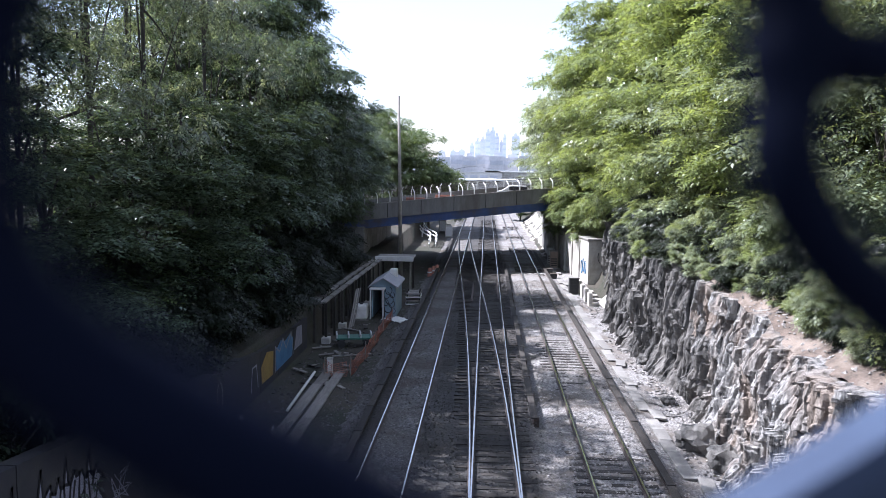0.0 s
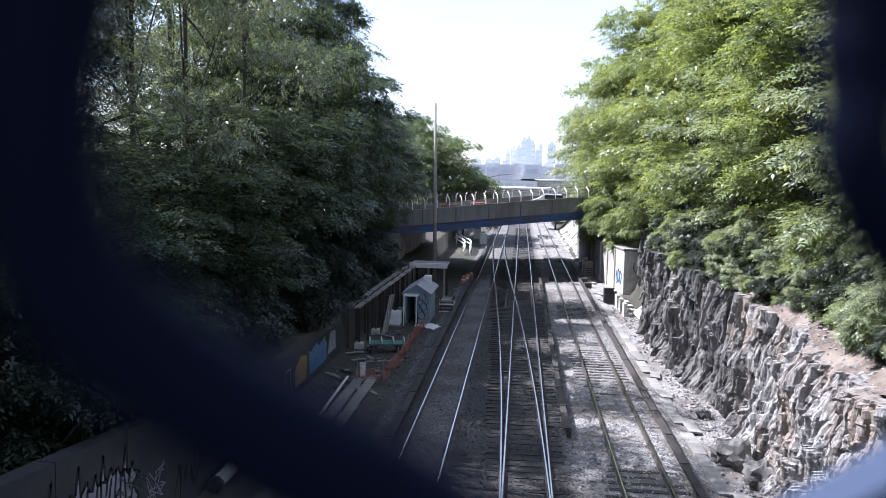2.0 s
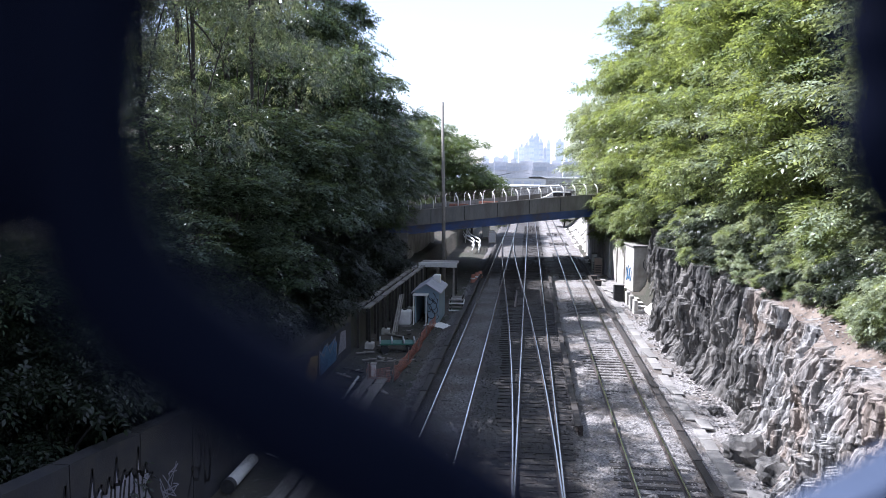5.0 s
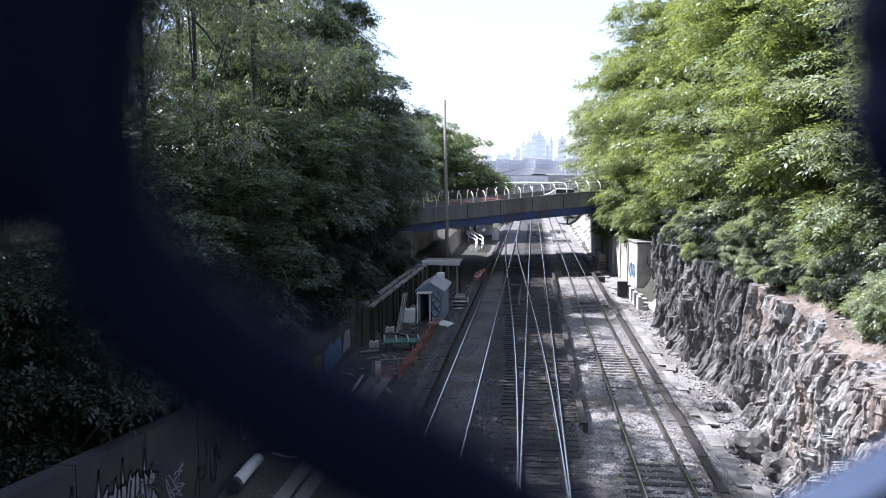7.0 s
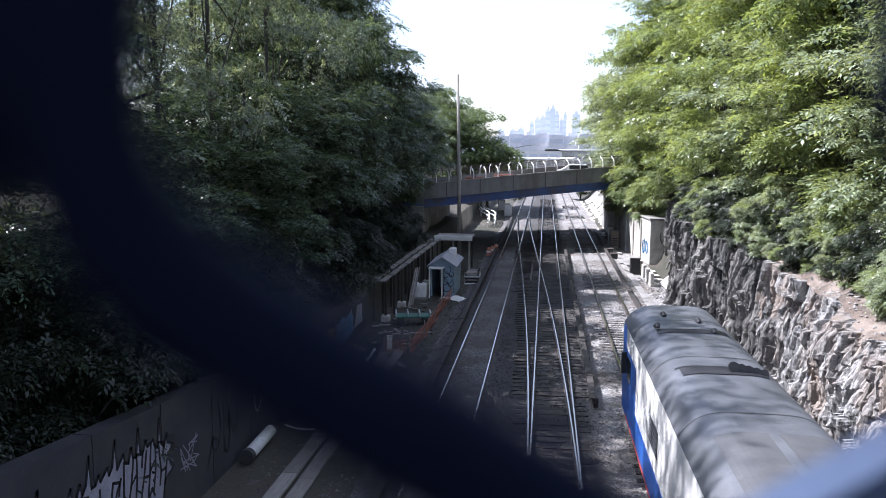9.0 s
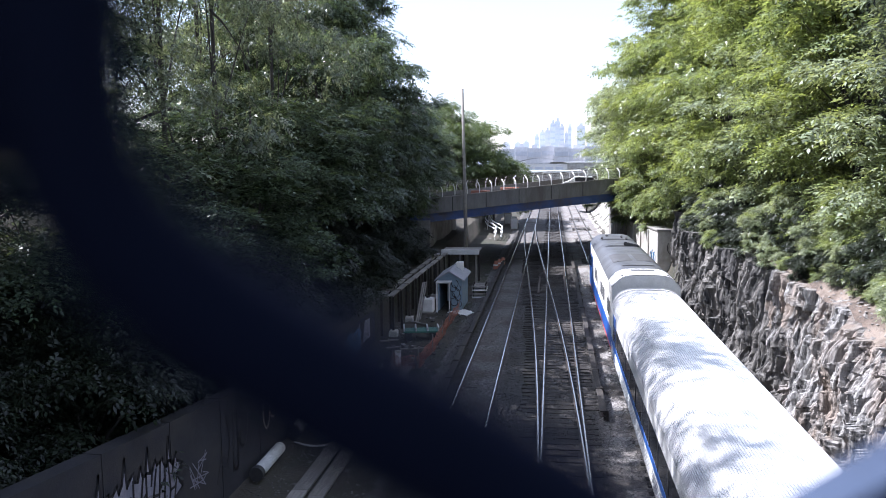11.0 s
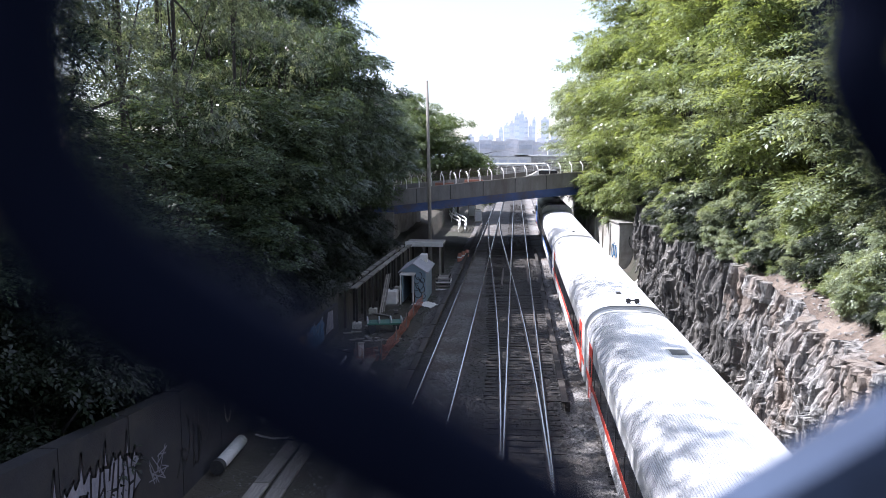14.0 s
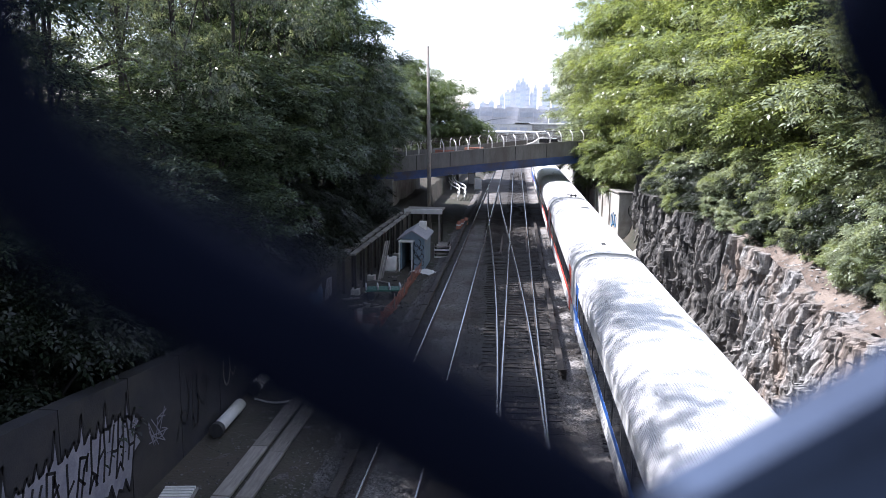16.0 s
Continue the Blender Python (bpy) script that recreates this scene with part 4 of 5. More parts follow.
def paint_strokes(name, mat, rows, x=-9.492, width=0.07, proud=0.004):
    """Sprayed strokes on the wall: each row is a chain of (y, z)."""
    bm = bmesh.new()
    for chain in rows:
        for (y0, z0), (y1, z1) in zip(chain, chain[1:]):
            d = Vector((0, y1 - y0, z1 - z0)).normalized()
            n = Vector((0, -d.z, d.y)) * width / 2
            a, b = Vector((x, y0, z0)) - d * width * 0.3, Vector((x, y1, z1)) + d * width * 0.3
            lo = [bm.verts.new(p) for p in (a - n, b - n, b + n, a + n)]
            hi = [bm.verts.new(v.co + Vector((proud, 0, 0))) for v in lo]
            bm.faces.new(hi)
            for i in range(4):
                bm.faces.new((lo[i], lo[(i + 1) % 4], hi[(i + 1) % 4], hi[i]))
    return part(name, bm, mat, wall_l)


def paint_patch(name, mat, pts, x=-9.493, proud=0.004):
    bm = bmesh.new()
    hi = [bm.verts.new((x + proud, y, z)) for y, z in pts]
    lo = [bm.verts.new((x, y, z)) for y, z in pts]
    bm.faces.new(hi)
    for i in range(len(pts)):
        bm.faces.new((lo[i], lo[(i + 1) % len(pts)], hi[(i + 1) % len(pts)], hi[i]))
    bmesh.ops.recalc_face_normals(bm, faces=bm.faces)
    return part(name, bm, mat, wall_l)


# a big jagged piece: pale interlocking letters with black edges and spikes
rg = random.Random(11)
top_edge, low_edge = [], []
for i in range(20):
    y = 11.6 + 0.34 * i
    fall = 0.09 * max(0, i - 16)
    top_edge += [(y, 2.45 - fall + rg.uniform(-0.12, 0.1)), (y + 0.14, 2.62 - fall + rg.uniform(-0.1, 0.12) + (0.4 if i in (4, 9, 12, 15, 18) else 0.0)), (y + 0.2, 2.40 - fall)]
    low_edge += [(y + 0.05, 0.85 - 0.02 * i + rg.uniform(-0.18, 0.12)), (y + 0.22, 1.0 - 0.02 * i + rg.uniform(-0.1, 0.25))]
shape = top_edge + [(18.55, 2.0), (18.2, 1.8), (18.5, 1.35), (18.05, 1.2)] + [p for p in low_edge if p[0] < 18.0][::-1]
paint_patch("paint_patch", M_GRAFPALE, shape)
rows = [shape + [shape[0]]]
for i in range(22):
    y = 11.75 + 0.3 * i + rg.uniform(-0.05, 0.05)
    lean = rg.uniform(-0.05, 0.45)
    a, b, c = rg.uniform(0.95, 1.25), rg.uniform(1.5, 1.85), rg.uniform(2.1, 2.45)
    rows.append([(y, a), (y + 0.3 * lean + 0.08, b), (y + lean, c)])
    if i % 3 != 1:
        rows.append([(y + 0.3 * lean + 0.08, b), (y + 0.32 + lean * 0.3, b + rg.uniform(-0.25, 0.25))])
    if i % 4 == 0:
        rows.append([(y + lean, c), (y + lean + 0.28, c - 0.1), (y + lean + 0.22, c - 0.4)])
    if i % 4 == 2:
        rows.append([(y, a), (y + 0.22, a + 0.3), (y + 0.35, a + 0.05)])
paint_strokes("paint_outline", M_GRAFBLACK, [r if k == 0 else [p for p in r if p[0] < 18.2] for k, r in enumerate(rows)], x=-9.487, width=0.075)
# looser tags farther along
rows = []
for cy, cz, r in ((21.2, 1.5, 0.75), (22.6, 1.7, 0.8), (22.0, 0.9, 0.5)):
    rows.append([(cy + 0.45 * r * math.sin(a), cz + r * math.cos(a)) for a in [0.4 + 0.45 * k for k in range(10)]])
rows += [[(21.9, 2.3), (21.75, 0.4)], [(22.2, 2.4), (22.1, 0.4)], [(20.6, 0.5), (21.0, 1.2), (21.4, 1.0)]]
paint_strokes("paint_tag", M_GRAFBLACK, rows, width=0.07)
rows = []
for cy, cz, r in ((24.6, 1.4, 0.62), (25.2, 1.55, 0.58), (27.2, 1.3, 0.6)):
    rows.append([(cy + 0.30 * math.sin(a), cz + r * math.cos(a)) for a in [0.3 + 0.5 * k for k in range(12)]])
paint_strokes("paint_tag", M_GRAFTAN, rows, width=0.06)
rows = [[(19.5 + rg.uniform(-0.6, 0.6), 1.3 + rg.uniform(-0.5, 0.5)) for _ in range(3)] for _ in range(9)]
paint_strokes("paint_scribble", M_GRAFPALE, rows, width=0.03)
paint_patch("paint_patch", M_GRAFBLUE, [(35.6, 0.1), (38.6, 0.15), (38.8, 1.0), (38.2, 1.35), (37.2, 1.2), (36.4, 1.4), (35.5, 1.1)], x=-9.694)
paint_patch("paint_patch", M_GRAFYEL, [(33.2, 0.15), (35.0, 0.1), (35.1, 1.2), (34.0, 1.4), (33.1, 0.9)], x=-9.694)
paint_patch("paint_patch", M_GRAFPALE, [(39.0, 0.3), (40.8, 0.3), (40.7, 1.3), (39.6, 1.4)], x=-9.694)
paint_strokes("paint_outline", M_GRAFPALE, [[(35.4, 0.1), (35.4, 1.3), (36.2, 0.9), (36.8, 1.4), (37.4, 0.8), (38.4, 1.4), (38.8, 0.2)], [(31.6, 0.2), (31.8, 1.2), (32.4, 1.2), (32.6, 0.2)]], x=-9.689, width=0.08)

# ---- pipes, walkway and clutter on the left side ----
for y0, x0, r in ((22.6, -9.05, 0.20), (26.4, -9.15, 0.20)):
    p = tagged(empty("drain_pipe", x0, y0, r - 0.13), "white plastic pipe with a black end lying by the wall", "pipe", group="pipes by the wall")
    part("barrel", tube(bmesh.new(), [(0, 0, 0), (-0.05, 2.1, 0)], r, 20), M_WHITE, p, smooth=True)
    part("end_cap", tube(bmesh.new(), [(0, -0.22, 0), (0, 0, 0)], r + 0.03, 20), M_DARK, p, "black end cap")
hose = tagged(empty("hose"), "thin pale hose lying on the ground", "hose")
part("loop", tube(bmesh.new(), smooth_path([(-9.0, 25.9, -0.16), (-8.3, 25.6, -0.16), (-7.7, 25.8, -0.14), (-7.6, 26.8, -0.1), (-7.7, 27.8, 0.15)], 5), 0.035, 7), M_WHITE, hose)

walkway = tagged(empty("plank_walkway"), "two rows of weathered planks laid beside the track", "walkway")
k = 0
for x0, x1 in ((-7.68, -7.2), (-7.06, -6.6)):
    y = 10.0
    while y < 36.0:
        L = rt.uniform(2.2, 3.2)
        me = mesh_of("plank", boxm(x0 + 0.24 - 0.48, x0 + 0.24 + (x1 - x0) - 0.48, 0, min(L, 36.4 - y) - 0.02, -0.09, 0.0, bevel=0.012), M_WOOD)
        piece("plank", me, walkway, pose(0.24 + rt.uniform(-0.02, 0.02), y, -0.07 + rt.uniform(-0.01, 0.01), 0, 0, rt.uniform(-0.25, 0.25)))
        y += L
pp = tagged(empty("conduit", -7.95, 30.4, -0.1), "pale conduit pipe lying beside the planks", "pipe")
part("barrel", tube(bmesh.new(), [(0.1, 0, 0), (-0.1, 6.0, 0)], 0.06, 8), M_WHITE, pp)
wp = tagged(empty("marker_post", -7.35, 36.6, -0.25), "short white marker post in the clutter", "post")
part("shaft", boxm(-0.12, 0.12, -0.1, 0.1, 0, 0.75, bevel=0.02), M_WHITE, wp)
part("cap", boxm(-0.15, 0.15, -0.12, 0.12, 0.75, 0.82, bevel=0.02), M_CONCPALE, wp)
gr = tagged(empty("vent_grate", -8.6, 18.4, -0.2, 8), "pale slatted grate lying by the wall", "grate")
part("frame", boxm(-0.45, 0.45, -0.6, 0.6, 0, 0.1, bevel=0.02), M_CONC, gr)
for k in range(7):
    part("slat", boxm(-0.4, 0.4, -0.52 + 0.16 * k, -0.44 + 0.16 * k, 0.1, 0.16), M_WHITE, gr)


def hoarding():
    """Timber walkway roof on posts, with a cross piece at its far end."""
    h = tagged(empty("timber_canopy"), "long low timber canopy on posts along the bank", "canopy")
    n = 9
    for k in range(n):
        y = 43.0 + 2.05 * k
        x = -9.25 + 0.09 * k
        for dx in (0.0, 0.46):
            part("roof_plank", boxm(x - 0.55 + 1.3 * dx, x - 0.21 + 1.3 * dx, y, y + 2.02, 2.0 + 0.04 * k + 0.05 * (dx > 0), 2.1 + 0.04 * k + 0.05 * (dx > 0), bevel=0.015), M_WOOD, h)
        part("post", boxm(x - 0.38, x - 0.24, y + 0.1, y + 0.24, -0.3, 2.0 + 0.04 * k), M_TIE, h)
        part("post", boxm(x + 0.3, x + 0.42, y + 0.1, y + 0.22, -0.3, 2.05 + 0.04 * k), M_TIE, h)
        if k % 2 == 0:
            part("post_base", boxm(x + 0.12, x + 0.6, y - 0.1, y + 0.42, -0.3, 0.12, bevel=0.03), M_CONCPALE, h, "concrete footing block")
    part("cross_roof", boxm(-8.7, -5.7, 61.6, 64.4, 2.42, 2.56, bevel=0.02), M_WOOD, h)
    part("fascia", boxm(-8.7, -5.65, 61.45, 61.6, 2.30, 2.68, bevel=0.02), M_WHITE, h, "pale fascia board")
    for x in (-8.4, -7.2, -5.9):
        part("post", boxm(x - 0.07, x + 0.07, 61.7, 61.84, -0.3, 2.42), M_WOOD, h)
        part("post", boxm(x - 0.07, x + 0.07, 64.1, 64.24, -0.3, 2.42), M_TIE, h)
    return h


hoarding()


def hut():
    h = tagged(empty("trackside_hut"), "small pale-blue gabled hut with sprayed front beside the track", "hut")
    x0, x1, y0, y1, e, r = -7.45, -5.85, 51, 54.8, 1.92, 2.42
    xm = (x0 + x1) / 2
    for xa, xb in ((x0, x0 + 0.1), (x1 - 0.1, x1)):
        part("wall", boxm(xa, xb, y0, y1, -0.25, e), M_HUT, h)
    part("wall", boxm(x0 + 0.1, x1 - 0.1, y1 - 0.1, y1, -0.25, e), M_HUT, h)
    part("wall", boxm(xm + 0.1, x1 - 0.1, y0, y0 + 0.1, -0.25, e), M_HUT, h, "front wall beside the doorway")
    part("lintel", boxm(x0 + 0.1, xm + 0.1, y0, y0 + 0.1, 1.72, e), M_HUT, h)
    for s, a, b in ((-1, x0 - 0.2, xm), (1, xm, x1 + 0.2)):
        bm = bmesh.new()
        zl, zr = (e - 0.12, r) if s < 0 else (r, e - 0.12)
        vs = [bm.verts.new(p) for p in ((a, y0 - 0.35, zl), (b, y0 - 0.35, zr), (b, y1 + 0.25, zr), (a, y1 + 0.25, zl), (a, y0 - 0.35, zl + 0.08), (b, y0 - 0.35, zr + 0.08), (b, y1 + 0.25, zr + 0.08), (a, y1 + 0.25, zl + 0.08))]
        for q in ((0, 3, 2, 1), (4, 5, 6, 7), (0, 1, 5, 4), (2, 3, 7, 6), (1, 2, 6, 5), (0, 4, 7, 3)):
            bm.faces.new([vs[i] for i in q])
        part("roof_slope", bm, M_HUTROOF, h)
    bm = bmesh.new()
    vs = [bm.verts.new(p) for p in ((x0, y0 + 0.02, e), (x1, y0 + 0.02, e), (xm, y0 + 0.02, r), (x0, y0 + 0.1, e), (x1, y0 + 0.1, e), (xm, y0 + 0.1, r))]
    for q in ((0, 1, 2), (5, 4, 3), (0, 3, 4, 1), (1, 4, 5, 2), (2, 5, 3, 0)):
        bm.faces.new([vs[i] for i in q])
    part("gable", bm, M_HUT, h)
    aw = part("awning", boxm(x0 - 0.05, xm + 0.15, y0 - 0.7, y0 - 0.02, 1.72, 1.83, bevel=0.02), M_WHITE, h, "white awning over the doorway")
    for x in (x0 + 0.02, xm + 0.05):
        part("awning_post", boxm(x - 0.04, x + 0.04, y0 - 0.66, y0 - 0.58, -0.25, 1.72), M_WHITE, aw)
    part("chimney_box", boxm(xm + 0.1, xm + 0.6, 53.6, 54.2, 2.1, 2.7, bevel=0.03), M_WHITE, h, "white ventilator box")
    bm = bmesh.new()
    for cx, cz, rr in ((-6.3, 1.6, 0.22), (-6.25, 1.0, 0.26), (-6.35, 0.4, 0.24), (-6.05, 1.3, 0.15), (-6.45, 1.3, 0.2), (-6.1, 0.7, 0.2), (-6.5, 0.8, 0.18), (-6.0, 0.25, 0.14)):
        pts = [(cx + rr * math.sin(a), y0 - 0.012, cz + rr * math.cos(a) * 1.2) for a in [0.3 + 0.6 * k for k in range(9)]]
        tube(bm, pts, 0.028, 4)
    part("sprayed_tag", bm, M_GRAFBLACK, h, "black sprayed loops")
    return h


hut()
tk = tagged(empty("storage_tank", -8.0, 50.2, -0.25), "white plastic storage tank beside the hut", "tank")
part("body", boxm(-0.42, 0.42, -0.4, 0.4, 0.1, 1.05, bevel=0.08), M_WHITE, tk)
part("pallet", boxm(-0.5, 0.5, -0.48, 0.48, 0, 0.1), M_WOOD, tk)
part("cap", tube(bmesh.new(), [(0, 0, 1.05), (0, 0, 1.15)], 0.12, 12), M_DARK, tk)
for k, y in enumerate((57.0, 57.6)):
    st = tagged(empty("pallet_stack", -5.15, 56.2 + 0.9 * k, -0.2, 5), "stack of pale boards beside the hut", "boards", group="board stacks")
    for j in range(4):
        part("board", boxm(-0.55, 0.55, -0.38, 0.38, 0.26 * j, 0.26 * j + 0.10, bevel=0.01), M_WOOD if j % 2 else M_WHITE, st)
        for s in (-0.45, 0.45):
            part("spacer", boxm(s - 0.05, s + 0.05, -0.36, 0.36, 0.26 * j + 0.10, 0.26 * j + 0.26), M_TIE, st)

# folded sheet by the hut
def crumple(x, y):
    return x, y, 0.12 + 0.13 * fbm(x * 3, y * 3, 5) - 0.2 * (x * x + y * y)


sh = tagged(grid_mesh("plastic_sheet", [-0.8 + 0.1 * i for i in range(17)], [-0.6 + 0.1 * i for i in range(13)], crumple, M_WHITE), "crumpled white plastic sheet on the gravel", "sheet")
sh.matrix_basis = pose(-5.75, 50.1, -0.16, 0, 0, -25)

# orange safety netting
net = tagged(empty("safety_net_fence"), "sagging orange plastic safety netting on stakes", "fence")
line = [(-7.5, 35.9), (-6.3, 36.2), (-6.1, 39.5), (-6.05, 43), (-6.1, 46.5), (-5.95, 50.2)]
bm = bmesh.new()
for (ax, ay), (bx, by) in zip(line, line[1:]):
    n = max(6, int(math.hypot(bx - ax, by - ay) / 0.16))
    P = []
    for i in range(n + 1):
        t = i / n
        sag = 0.22 * math.sin(math.pi * t) + 0.06 * math.sin(9 * t + ax)
        P.append([(ax + (bx - ax) * t + 0.05 * math.sin(7 * t + j), ay + (by - ay) * t, -0.2 + (0.8 - sag) * j / 7) for j in range(8)])
    for i in range(n + 1):
        tube(bm, [P[i][j] for j in (0, 2, 4, 7)], 0.011, 3, caps=False)
    for j in range(8):
        tube(bm, [P[i][j] for i in range(0, n + 1, 2)], 0.016 if j in (0, 7) else 0.012, 3, caps=False)
part("net", bm, M_ORANGE, net)
for x, y in line:
    part("stake", tube(bmesh.new(), [(x, y, -0.3), (x + 0.03, y, 0.75)], 0.03, 6), M_WOOD, net)

# frame trolley and timber among the clutter
tr = tagged(empty("track_trolley", -7.2, 42.6, -0.22, 12), "green and grey steel frame trolley", "trolley")
part("bed", boxm(-1.0, 1.0, -0.5, 0.5, 0.45, 0.55, bevel=0.02), M_GREEN, tr)
for x in (-0.95, -0.3, 0.35, 0.95):
    part("rib", boxm(x - 0.04, x + 0.04, -0.55, 0.55, 0.55, 0.75, bevel=0.015), M_GALV, tr)
for x in (-0.7, 0.7):
    for y in (-0.5, 0.5):
        part("wheel", tube(bmesh.new(), [(x, y - 0.06, 0.22), (x, y + 0.06, 0.22)], 0.22, 14), M_DARK, tr)
ld = tagged(empty("timber_ladder", -8.3, 49.5, -0.2), "timber ladder leaning against the canopy", "ladder")
for dx in (0.0, 0.22, 0.44):
    part("rail", tube(bmesh.new(), [(dx * 0.4, -2.2 + dx, 0), (dx * 0.4 - 0.1, 1.2 + dx, 1.9)], 0.05, 6), M_WOOD, ld)
for k in range(3):
    d = tagged(empty("traffic_drum", -5.0 + 0.25 * k, 71 + 1.3 * k, -0.2), "small orange and white warning drum", "drum", group="warning drums")
    part("barrel", tube(bmesh.new(), [(0, 0, 0), (0, 0, 0.55), (0, 0, 0.8)], [0.24, 0.2, 0.14], 12), M_ORANGE, d)
    part("band", tube(bmesh.new(), [(0, 0, 0.35), (0, 0, 0.48)], 0.225, 12), M_WHITE, d)

# scraps of timber and pipe in the work area
for i in range(16):
    x, y, L = rt.uniform(-9.0, -6.4), rt.uniform(33, 49), rt.uniform(0.7, 2.2)
    sc = tagged(empty("timber_scrap", x, y, -0.2 + 0.02 * (i % 4), rt.uniform(0, 180)), "loose scrap of timber in the work area", "timber", group="timber scraps")
    part("board", boxm(-0.09, 0.09, -L / 2, L / 2, 0, 0.06, bevel=0.01), (M_WOOD, M_TIE, M_CONC)[i % 3], sc)
    part("batten", boxm(-0.14, 0.14, -0.05, 0.05, 0.06, 0.10), M_WOOD, sc)

# white double handrail and rubble seen under the bridge
hr = tagged(empty("handrail"), "white double handrail along a ramp beyond the bridge", "handrail")
for off in (0.0, 0.8):
    for z in (0.55, 1.05):
        part("rail", tube(bmesh.new(), smooth_path([(-10.9 + off, 126, z + 0.2), (-9.2 + off, 113, z), (-7.3 + off, 104, z), (-7.0 + off, 97, z - 0.3)], 4), 0.085, 7), M_WHITE, hr)
    for x, y in ((-10.5, 122), (-9.1, 112.5), (-7.35, 104), (-7.0, 98)):
        part("post", tube(bmesh.new(), [(x + off, y, -0.3), (x + off, y, 1.05)], 0.06, 7), M_WHITE, hr)
for x, y, s, mat in ((-5.2, 112, 1.0, M_CONCPALE), (-5.6, 118, 0.9, M_CONCPALE), (-6.6, 121, 1.1, M_CONC)):
    cab = tagged(empty("relay_cabinet", x, y, -0.2), "grey trackside relay cabinet beyond the bridge", "cabinet", group="relay cabinets")
    part("body", boxm(-0.5 * s, 0.5 * s, -0.4, 0.4, 0.15, 1.7 * s, bevel=0.03), mat, cab)
    part("plinth", boxm(-0.55 * s, 0.55 * s, -0.45, 0.45, -0.1, 0.15), M_CONC, cab)
    part("door", boxm(-0.42 * s, 0.42 * s, -0.42, -0.4, 0.25, 1.6 * s), M_GALV, cab)

# ---- right side: blockhouse, cabinets, blocks ----
bh = tagged(empty("blockhouse", 8.95, 68, 0, 6.4), "pale concrete blockhouse with a blue sprayed patch under the rock", "blockhouse")
part("wall", boxm(0, 4.5, 0, 12.5, -0.3, 3.6, bevel=0.04), M_CONCPALE, bh)
part("coping", boxm(-0.09, 4.6, -0.1, 12.6, 3.6, 3.78, bevel=0.03), M_CONC, bh)
for y in (3.2, 6.2, 9.2):
    part("buttress", boxm(-0.12, 0.0, y - 0.15, y + 0.15, -0.3, 3.5, bevel=0.02), M_CONCPALE, bh)
for cy, cz in ((0.9, 1.2), (1.6, 1.3), (2.2, 1.1)):
    pts = [(-0.006, cy + 0.3 * math.sin(a), cz + 0.55 * math.cos(a)) for a in [0.5 * k for k in range(12)]]
    part("sprayed_tag", tube(bmesh.new(), pts, 0.06, 4), M_GRAFBLUE, bh, "cyan sprayed loop")
for cx, cz, hh in ((1.2, 2.2, 0.6), (2.0, 1.2, 0.5)):
    pts = [(cx + 0.35 * math.sin(a), -0.006, cz + hh * math.cos(a)) for a in [0.6 * k for k in range(10)]]
    part("sprayed_tag", tube(bmesh.new(), pts, 0.035, 4), M_GRAFBLACK, bh, "faint dark sprayed loop")


def cabinet(x, y, w, h, mat, label):
    c = tagged(empty("trackside_cabinet", x, y, -0.25), label, "cabinet", group="cabinets by the rock")
    part("body", boxm(-w / 2, w / 2, -0.35, 0.35, 0.12, h, bevel=0.02), mat, c)
    part("roof", boxm(-w / 2 - 0.05, w / 2 + 0.05, -0.42, 0.42, h, h + 0.06, bevel=0.015), M_CONC, c)
    part("plinth", boxm(-w / 2 - 0.04, w / 2 + 0.04, -0.4, 0.4, 0, 0.12), M_CONCPALE, c)
    for k in range(4):
        part("louvre", boxm(-w / 2 + 0.08, w / 2 - 0.08, -0.375, -0.35, 0.3 + 0.22 * k, 0.42 + 0.22 * k), M_DARK, c)


cabinet(6.95, 79.0, 0.75, 1.75, M_BRICKBROWN, "brown trackside cabinet at the blockhouse")
cabinet(6.75, 81.5, 0.5, 1.9, M_CONCPALE, "pale trackside cabinet at the blockhouse")
cabinet(7.15, 62.6, 0.75, 1.35, M_DARK, "black louvred cabinet on the path")
for x, y in ((6.15, 74.2), (6.25, 70.8)):
    c = tagged(empty("junction_box", x, y, -0.2), "low black junction box by the track", "junction box", group="junction boxes")
    part("body", boxm(-0.3, 0.3, -0.28, 0.28, 0, 0.5, bevel=0.03), M_DARK, c)
    part("lid", boxm(-0.33, 0.33, -0.31, 0.31, 0.5, 0.56, bevel=0.015), M_RAILSIDE, c)
for k in range(4):
    b = tagged(empty("concrete_block", 8.15 - 0.02 * k, 57.2 + 2.0 * k, -0.25, 4), "pale L-shaped precast concrete block", "concrete block", group="precast blocks")
    part("foot", boxm(-0.55, 0.75, -0.32, 0.32, 0, 0.25, bevel=0.03), M_CONCPALE, b)
    part("upright", boxm(-0.55, -0.28, -0.32, 0.32, 0.25, 1.05, bevel=0.03), M_CONCPALE, b)
sl = tagged(empty("fallen_slab", 9.1, 56.4, 0.1), "tilted concrete slab against the rock foot", "slab")
p_ = part("slab", boxm(-0.7, 0.7, -0.9, 0.9, -0.1, 0.1, bevel=0.02), M_CONCPALE, sl)
p_.matrix_basis = pose(0, 0, 0.2, 10, -38, 10)
p_ = part("prop", boxm(-0.2, 0.2, -0.8, 0.8, -0.4, 0.0), M_CONC, sl)

